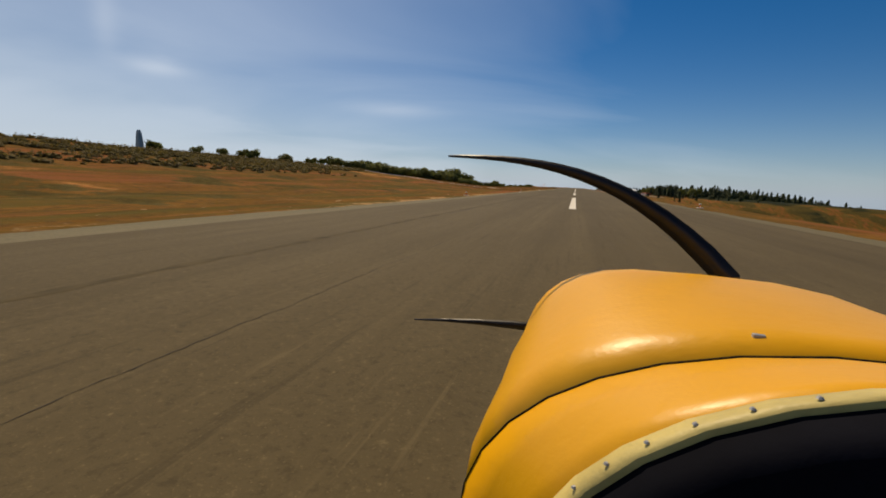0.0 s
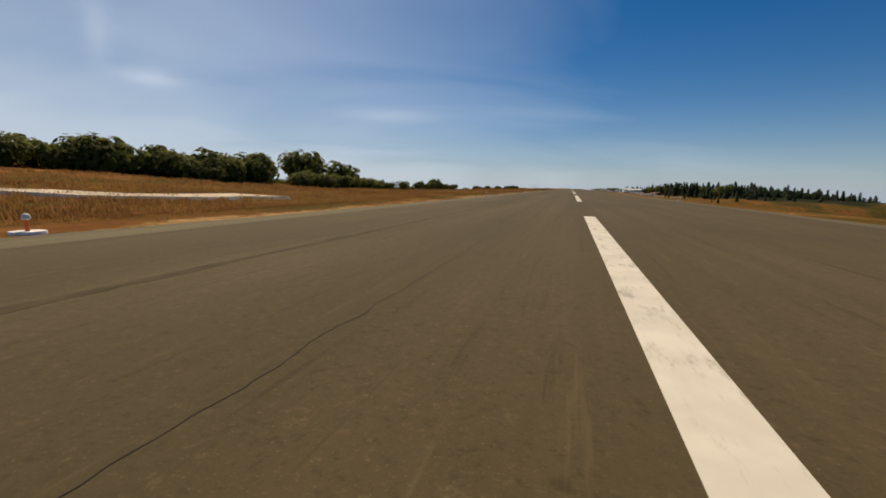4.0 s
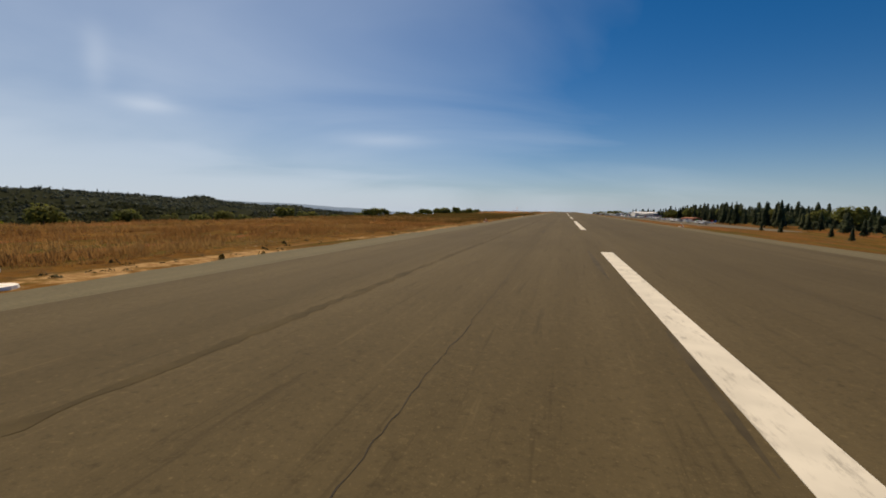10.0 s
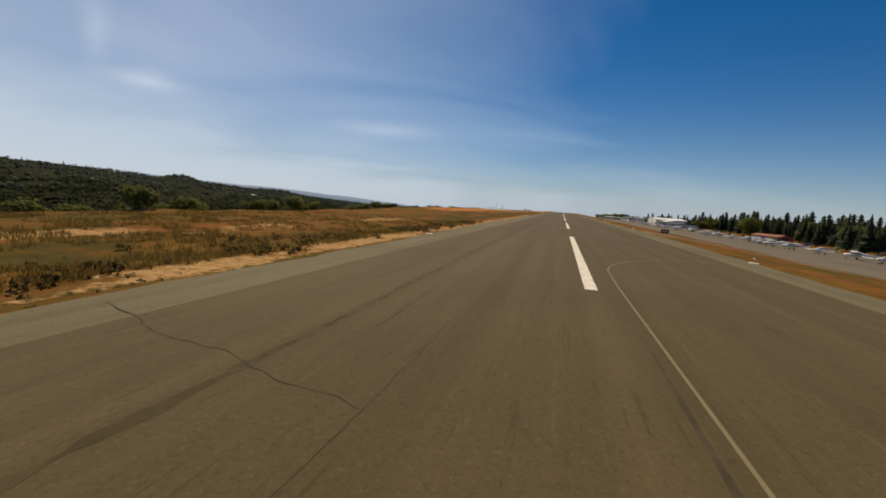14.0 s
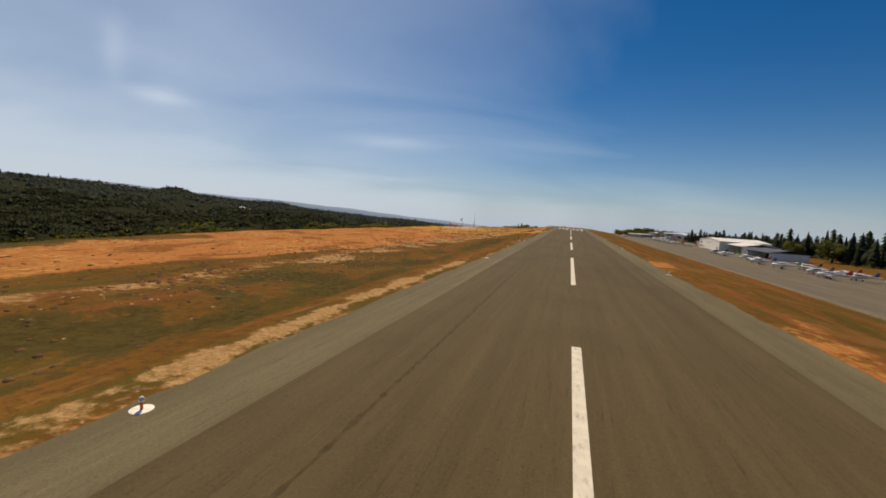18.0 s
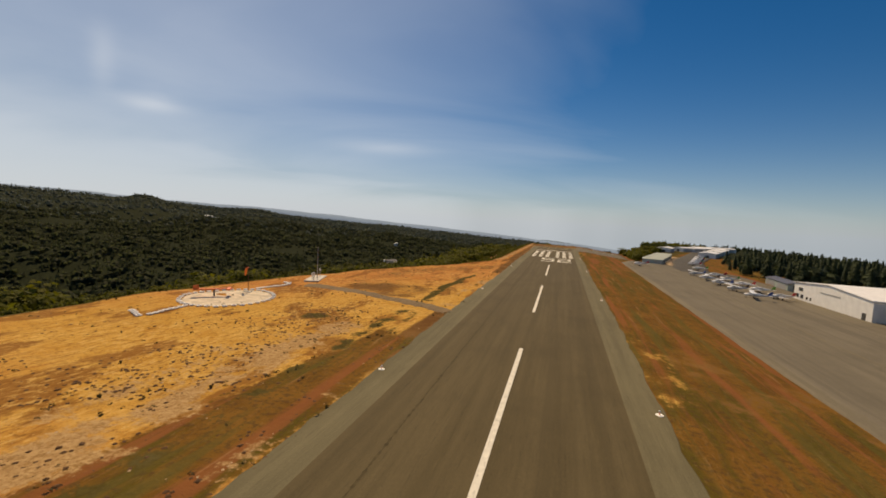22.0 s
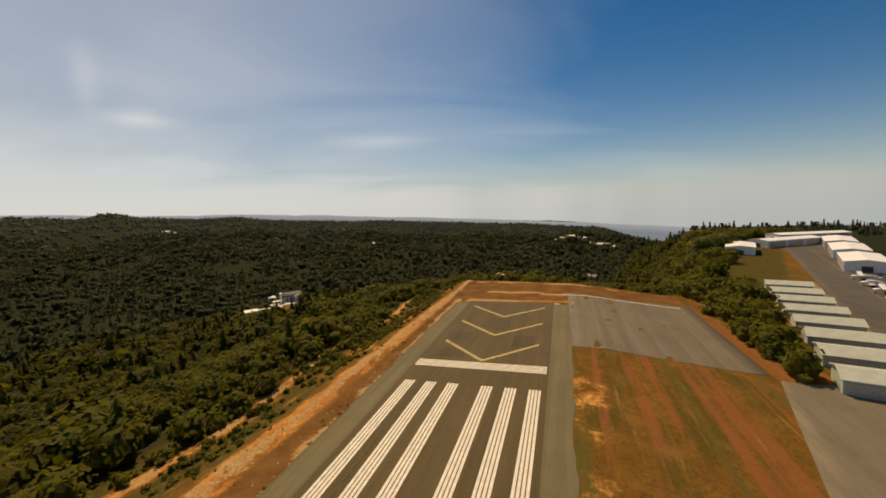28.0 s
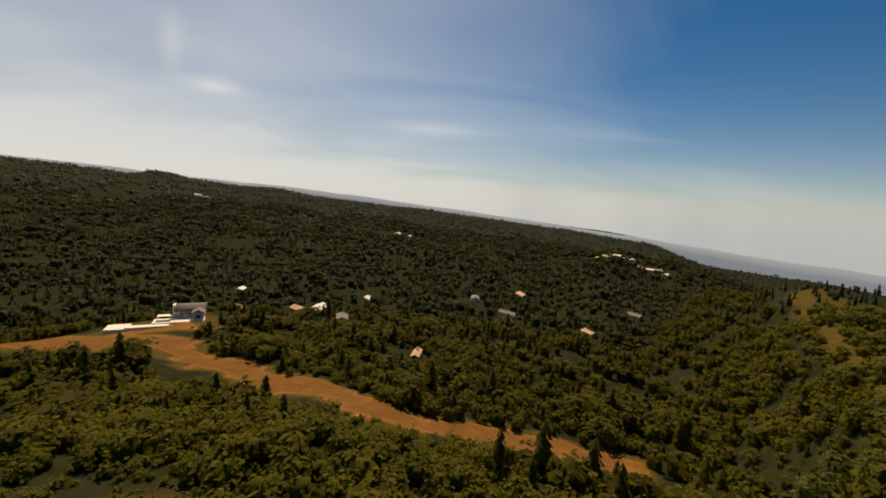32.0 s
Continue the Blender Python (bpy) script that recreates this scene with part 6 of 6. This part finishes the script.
for i in range(36):
    a = 2 * math.pi * i / 36
    lay_tyre(CX + 8.2 * math.cos(a), CY + 8.2 * math.sin(a))
for xa, ya, xb, yb, n in ((-57.8, -218.4, -57.2, -226, 8), (-58.2, -226.2, -63, -224, 5), (-58.6, -199.6, -57.6, -189.5, 11), (-58.4, -189.2, -61, -188, 3)):
    for i in range(n):
        lay_tyre(xa + (xb - xa) * i / n, ya + (yb - ya) * i / n)
bm = bmesh.new()
cv = bm.verts.new((CX, CY, GZ + 0.12))
ring = [bm.verts.new((CX + 7.7 * math.cos(a), CY + 7.7 * math.sin(a), ground_at(CX + 7.7 * math.cos(a), CY + 7.7 * math.sin(a)) + 0.05)) for a in np.linspace(0, 2 * math.pi, 40, endpoint=False)]
for i in range(40):
    bm.faces.new((cv, ring[i], ring[(i + 1) % 40]))
tagged(part("gravel_disc", bm, M_GRAVEL), "pale gravel floor inside the ring of tyres", "gravel", kind="structure")

sock = thing("windsock", pose(-58.2, -203.0, ground_at(-58.2, -203) + 0.1), "orange windsock drooping from a brown steel pole", "windsock")
part("base", box(-0.8, 0.8, -0.5, 0.5, -0.1, 0.12, 0.03), M_CONCRETE, sock)
part("pole", rod((0, 0, 0), (0, 0, 5.2), 0.07, 0.05), M_RUST, sock)
part("hoop", rod((0, 0, 5.15), (-0.35, 0.1, 5.15), 0.04), M_GALV, sock)
part("sock", loft([[(cx + r * math.cos(a), r * math.sin(a) + cy, cz + r * math.sin(a) * 0.3) for a in np.linspace(0, 2 * math.pi, 12, endpoint=False)] for cx, cy, cz, r in ((-0.3, 0.1, 5.1, 0.34), (-0.75, 0.25, 4.75, 0.3), (-1.05, 0.4, 4.0, 0.24), (-1.2, 0.45, 3.3, 0.17))], False), M_FABRIC, sock)

tee = thing("wind_tee", pose(-60.5, -209.5, GZ + 0.1, 0, 0, -50), "orange landing tee on a short steel post", "wind tee")
part("post", rod((0, 0, -0.2), (0, 0, 1.35), 0.16), M_DARKOPEN, tee)
part("beam", box(-0.3, 0.3, -3.6, 3.2, 1.35, 1.62, 0.04), M_ORANGE, tee)
part("cross_arm", box(-1.5, 1.5, 2.3, 2.9, 1.36, 1.6, 0.04), M_ORANGE, tee)
part("tail_fin", box(-0.05, 0.05, -3.6, -2.6, 1.6, 2.3, 0.02), M_ORANGE, tee)

wx = thing("weather_station", pose(-57.0, -180.2, ground_at(-57, -180.2), 0, 0, -70), "weather station on a concrete pad with a thin mast", "weather station")
part("pad", box(-4.8, 4.8, -1.8, 1.8, -0.5, 0.22, 0.04), M_CONCRETE, wx)
mast = part("mast", rod((0.2, 0.4, 0.2), (0.2, 0.4, 8.5), 0.14, 0.06), M_GALV, wx)
for k in range(9):
    part("mast_brace", rod((0.05, 0.4, 0.6 + k * 0.85), (0.36, 0.4, 1.3 + k * 0.85), 0.025, sides=5), M_GALV, mast)
part("vane", rod((-0.5, 0.4, 8.4), (0.9, 0.4, 8.4), 0.04, sides=6), M_GALV, mast)
for x, y, h in ((-3.6, 0.2, 1.7), (3.4, 0.3, 1.6), (1.4, -0.6, 1.1), (-1.2, -0.7, 0.9)):
    s = part("instrument_post", rod((x, y, 0.2), (x, y, h), 0.09), M_GALV, wx)
    part("instrument_box", box(x - 0.25, x + 0.25, y - 0.2, y + 0.2, h, h + 0.5, 0.05), M_STEEL, s)

# ---- runway edge lights and signs ----
light = thing("edge_light", pose(0, 0, -70), "small runway edge light on a white painted concrete disc", "runway light", "runway edge lights")
part("disc", rod((0, 0, -0.1), (0, 0, 0.05), 0.4, 0.37, 14), M_TYREW, light)
part("stem", rod((0, 0, 0.05), (0, 0, 0.34), 0.05, sides=8), M_ORANGE, light)
part("lamp", loft([[(r * math.cos(a), r * math.sin(a), z) for a in np.linspace(0, 6.283, 10, endpoint=False)] for r, z in ((0.09, 0.34), (0.1, 0.4), (0.08, 0.47), (0.03, 0.51))]), M_LAMP, light)
for k in range(18):
    for side in (-1, 1):
        y = -48.4 - 60.96 * k
        copy_thing(light, pose(side * 14.4, y, max(ground_at(side * 14.4, y), -0.05) + 0.03))
discard(light)


def sign(x, y, turn, label, colour):
    z = ground_at(x, y)
    s = thing("taxiway_sign", pose(x, y, z, 0, 0, turn), label, "sign")
    part("panel", box(-0.75, 0.75, -0.09, 0.09, 0.35, 1.15, 0.02), colour, s)
    for d in (-0.55, 0.55):
        part("leg", rod((d, 0, -0.1), (d, 0, 0.36), 0.04, sides=6), M_GALV, s)
    part("footing", box(-0.9, 0.9, -0.35, 0.35, -0.2, 0.08, 0.02), M_CONCRETE, s)
    for k in range(2):
        part("marking", box(-0.5 + k * 0.55, -0.1 + k * 0.55, -0.1, -0.088, 0.58, 0.92), M_YELLOW, s)


sign(18.5, -486, 10, "small black taxiway sign on two legs", M_DARKOPEN)

# the old tower on the bank
tw = thing("stone_tower", pose(-184, -884, ground_at(-184, -884)) @ Matrix.Diagonal((0.75, 0.75, (18.2 - ground_at(-184, -884)) / 9.6, 1)), "small tapered grey tower on the hill", "tower")
part("shaft", loft([[(sx * r, sy * r, z) for sx, sy in ((-1, -1), (1, -1), (1, 1), (-1, 1))] for r, z in ((2.6, -0.5), (1.5, 7.0), (1.0, 9.1))], smooth=False), M_TOWER, tw)
part("cap", loft([[(sx * r, sy * r, z) for sx, sy in ((-1, -1), (1, -1), (1, 1), (-1, 1))] for r, z in ((0.8, 9.1), (0.8, 9.35), (0.5, 9.6))], smooth=False), M_CONCRETE, tw)
for z in (2.0, 4.4, 6.6):
    window_on(tw, 0.0, -2.5 + 0.147 * (z + 0.5), z, 0.6, 0.5, "-y")


# ---- houses in the valley ----
def dwelling(x, y, turn, w, l, h, wall, roof, label, chimney=True):
    t = thing("house", pose(x, y, ground_at(x, y), 0, 0, turn), label, "house")
    part("wall", gable_walls(-w / 2, w / 2, -l / 2, l / 2, -3.0, h, h + w * 0.22, "y"), wall, t)
    rf = part("roof", gable_roof(-w / 2, w / 2, -l / 2, l / 2, h + 0.03, h + 0.03 + w * 0.22, 0.5, "y"), roof, t)
    if chimney:
        part("chimney", box(-0.5, 0.4, l * 0.2, l * 0.2 + 0.8, h, h + w * 0.22 + 1.2, 0.03), M_CONCRETE, rf)
    for k in range(3):
        window_on(t, w / 2, -l * 0.3 + k * l * 0.3, 1.0, 1.4, 1.2, "+x")
        window_on(t, -w / 2, -l * 0.3 + k * l * 0.3, 1.0, 1.4, 1.2, "-x")
    window_on(t, 0, -l / 2, 1.0, 1.8, 1.4, "-y")
    part("door", box(w * 0.25, w * 0.25 + 1.0, -l / 2 - 0.06, -l / 2, 0, 2.1), M_DARKOPEN, t)
    return t


# the large house on its terrace above the meadow
hx, hy = -216.0, 230.0
villa = thing("villa", pose(hx, hy, ground_at(hx, hy) + 1.3, 0, 0, 48), "large grey-roofed house with white walls and terraces", "house")
part("wall", box(-2, 13, 2, 12, -4, 3.6, 0.05), M_CONCRETE, villa)
part("wing_wall", box(7.5, 13, -4.5, 2, -4, 4.2, 0.05), M_CONCRETE, villa)
part("roof", loft([[(x, 1.0 + 12 * u, 3.3 + 5.2 * math.sin(math.pi * (0.12 + 0.76 * u)) - 1.2) for u in np.linspace(0, 1, 9)] + [(x, 1.0 + 12 * u, 3.0 + 5.2 * math.sin(math.pi * (0.12 + 0.76 * u)) - 1.2) for u in np.linspace(1, 0, 9)] for x in (-3, 5, 14)]), M_GREYROOF, villa)
part("wing_roof", gable_roof(7.1, 13.4, -4.9, 2, 4.25, 6.0, 0.4, "y"), M_GREYROOF, villa)
part("chimney_wall", box(-3.9, -2.4, 3, 8, -4, 7.4, 0.05), M_WHITEWASH, villa)
for x, y in ((1.0, 2), (4.5, 2)):
    window_on(villa, x, y, 0.9, 2.2, 2.0, "-y")
window_on(villa, 10.2, -4.5, 0.8, 2.6, 2.0, "-y")
part("terrace", box(-13, 13.5, -6.5, 2, -4.6, -0.35, 0.05), M_WHITEWASH, villa)
part("terrace", box(-24, 6, -12, -6.4, -6.0, -0.9, 0.05), M_WHITEWASH, villa)
part("terrace", box(-34, -23.1, -12, -2, -8.5, -1.1, 0.05), M_WHITEWASH, villa)
part("garden_wall", box(-24.4, 7, -12.6, -12.1, -6.0, -0.3, 0.05), M_WHITEWASH, villa)
part("pergola", box(-11, -4, -3, 1.5, 2.3, 2.5), M_WHITEWASH, villa)
for x, y in ((-10.8, -2.8), (-4.2, -2.8), (-10.8, 1.3), (-4.2, 1.3)):
    part("pergola_post", rod((x, y, -0.4), (x, y, 2.35), 0.14), M_WHITEWASH, villa)

for x, y, turn, w, l, h, wall, roof, label in (
    (-347, 386, 55, 12, 26, 3.4, M_TAN, M_REDROOF, "long low house with a red-brown roof among trees"),
    (-293, 454, 15, 14, 22, 4.5, M_WHITEWASH, M_ROOFW, "large white house among trees in the valley"),
    (-306, 434, 75, 12, 18, 4.0, M_TAN, M_TAN, "tan house wing beside a large white house"),
    (-280, 440, 60, 9, 13, 3.4, M_WHITEWASH, M_ROOFW, "white house wing with a pale roof among trees"),
    (-165, 392, -20, 11, 18, 3.5, M_TAN, M_REDROOF, "tan house with a reddish roof among trees"),
    (-152, 384, 60, 8, 12, 3.2, M_WHITEWASH, M_TAN, "pale cottage among trees in the valley"),
    (-141, 290, 35, 7, 12, 3.0, M_TAN, M_GREYROOF, "tan house with a grey roof among trees"),
    (-59, 236, 15, 3.2, 9, 2.2, M_CONCRETE, M_TAN, "narrow pale shed beside a drive"),
    (-98, 700, 40, 14, 22, 4.0, M_TAN, M_TAN, "tan house on a clearing in the woods"),
    (-91, 577, 70, 11, 24, 3.5, M_WHITEWASH, M_GREYROOF, "pale long house with a grey roof in the woods"),
    (-146, 606, 20, 11, 16, 3.5, M_WHITEWASH, M_GREYROOF, "pale house with a grey roof in the woods"),
    (-273, 535, 60, 10, 15, 3.5, M_WHITEWASH, M_ROOFW, "white house in the woods"),
    (-405, 440, 25, 9, 13, 3.5, M_WHITEWASH, M_ROOFW, "small white house among tall trees"),
    (10, 520, 40, 10, 16, 3.5, M_TAN, M_TAN, "tan house with a tan roof in the woods"),
    (60, 640, 60, 11, 17, 3.5, M_TAN, M_GREYROOF, "tan grey-roofed house in the eastern woods"),
    (-650, 1292, 20, 18, 34, 6, M_WHITEWASH, M_ROOFW, "white farm building on the far valley side"),
    (-610, 1310, 60, 14, 24, 5, M_TAN, M_TAN, "tan farm building on the far valley side"),
):
    dwelling(x, y, turn, w, l, h, wall, roof, label)
for i, (x, y) in enumerate(((-1558, 1275), (-1532, 1300), (-1590, 1262))):
    dwelling(x, y, 20 + 40 * i, 16, 30, 6, M_WHITEWASH, M_ROOFW, "far white building on the wooded hillside", False)
for i in range(9):
    x, y = 0 + i * 17, 1040 + 10 * math.sin(i * 2)
    dwelling(x, y, 20 + 40 * i, 12, 20, 4.5, M_TAN, M_TAN if i % 2 else M_WHITEWASH, "tan house on the bluff above the valley", False)


# ---- the aeroplane's nose at the start of the take-off run ----
M_COWL = plain("yellow_cowling_paint", (0.74, 0.36, 0.006), 0.38, 0, 0.06, 2.5, 0.32)
M_STRIP = plain("cream_rivet_strip", (0.55, 0.45, 0.16), 0.5, 0, 0.25, 8.0)
M_BLADE = plain("black_propeller_paint", (0.016, 0.017, 0.02), 0.4, 0, 0.2, 4.0)
M_PANEL = plain("black_glareshield", (0.004, 0.0045, 0.008), 0.85, 0, 0.3, 5.0, 0.05)
NX, NY, NZ = 0.0975, -1018.73, 1.753


def cowl_ring(dy, cx, top, half, bottom, power, n=36):
    cz, rz = (top + bottom) / 2, (top - bottom) / 2
    return ellipse_ring(dy, cx, cz, half, rz, n, power)


nose = thing("aeroplane_nose", pose(NX, NY, NZ), "yellow aeroplane nose with black propeller, standing on the runway", "aeroplane")
part("rear_cowling", loft([cowl_ring(0.5, 0.5, -0.17, 0.52, -1.0, 2.0), cowl_ring(0.56, 0.5, -0.185, 0.56, -1.03, 2.02), cowl_ring(0.63, 0.5, -0.203, 0.61, -1.07, 2.06), cowl_ring(0.694, 0.5, -0.22, 0.66, -1.1, 2.1)]), M_COWL, nose)
part("seam", loft([cowl_ring(0.693, 0.5, -0.2185, 0.6615, -1.1015, 2.1), cowl_ring(0.698, 0.5, -0.2185, 0.6615, -1.1015, 2.1)]), M_PANEL, nose)
part("front_cowling", loft([cowl_ring(0.698, 0.5, -0.22, 0.66, -1.1, 2.1), cowl_ring(0.8, 0.47, -0.218, 0.64, -1.11, 2.3), cowl_ring(0.95, 0.42, -0.215, 0.577, -1.14, 2.45), cowl_ring(1.1, 0.39, -0.216, 0.54, -1.15, 2.7), cowl_ring(1.22, 0.37, -0.22, 0.497, -1.15, 3.2), cowl_ring(1.3, 0.36, -0.23, 0.482, -1.12, 3.4), cowl_ring(1.35, 0.36, -0.255, 0.452, -1.08, 3.4), cowl_ring(1.39, 0.36, -0.36, 0.37, -0.97, 3.0)]), M_COWL, nose)
strip_part = part("rivet_strip", loft([cowl_ring(0.486, 0.5, -0.165, 0.522, -1.0, 2.0), cowl_ring(0.52, 0.5, -0.172, 0.537, -1.01, 2.0)]), M_STRIP, nose)
for k in range(22):
    a = radians(15 + k * 7)
    x, z = 0.5 - 0.531 * math.cos(a), -0.588 + 0.42 * math.sin(a)
    part("rivet", rod((x, 0.503, z), (x, 0.503, z + 0.0025), 0.004, 0.002, 8), M_GALV, strip_part)
part("glareshield", loft([cowl_ring(0.44, 0.5, -0.19, 0.49, -0.98, 2.0), cowl_ring(0.485, 0.5, -0.172, 0.512, -0.99, 2.0)]), M_PANEL, nose)
part("latch", box(0.3, 0.318, 0.76, 0.77, -0.236, -0.226, 0.002), M_GALV, nose)
hub = part("spinner", rod((0.4, 1.38, -0.58), (0.4, 1.62, -0.58), 0.13, 0.02, 16), M_COWL, nose)


def sabre_blade(line):
    """A propeller blade along a bent centre line; line: x, z and half the chord."""
    rings = []
    for k, (x, z, c) in enumerate(line):
        a, b = line[max(0, k - 1)], line[min(len(line) - 1, k + 1)]
        ln = math.hypot(b[0] - a[0], b[1] - a[1])
        nx, nz = -(b[1] - a[1]) / ln * c, (b[0] - a[0]) / ln * c
        rings.append([(x - nx, 1.5 - 0.25 * c, z - nz), (x, 1.5 + 0.008, z), (x + nx, 1.5 + 0.25 * c, z + nz), (x, 1.5 - 0.008, z)])
    return loft(rings)


swept = [(0.43, -0.56, 0.032), (0.478, -0.4, 0.038)] + [(0.486 - 0.948 * q, 0.092 - 0.357 * (1 - q) ** 2.8, 0.038 - 0.034 * q ** 0.8) for q in np.linspace(0, 1, 15)]
part("blade", sabre_blade(swept), M_BLADE, hub)
part("blade", sabre_blade([(0.36 - 0.936 * q, -0.52 - 0.046 * q ** 3, 0.036 - 0.033 * q) for q in np.linspace(0, 1, 8)]), M_BLADE, hub)
leg = part("nose_leg", rod((0.4, 0.95, -1.05), (0.4, 1.02, -1.52), 0.045, sides=10), M_GALV, nose)
part("nose_wheel", rod((0.34, 1.02, -1.53), (0.46, 1.02, -1.53), 0.195, sides=20), M_BLACK, leg)
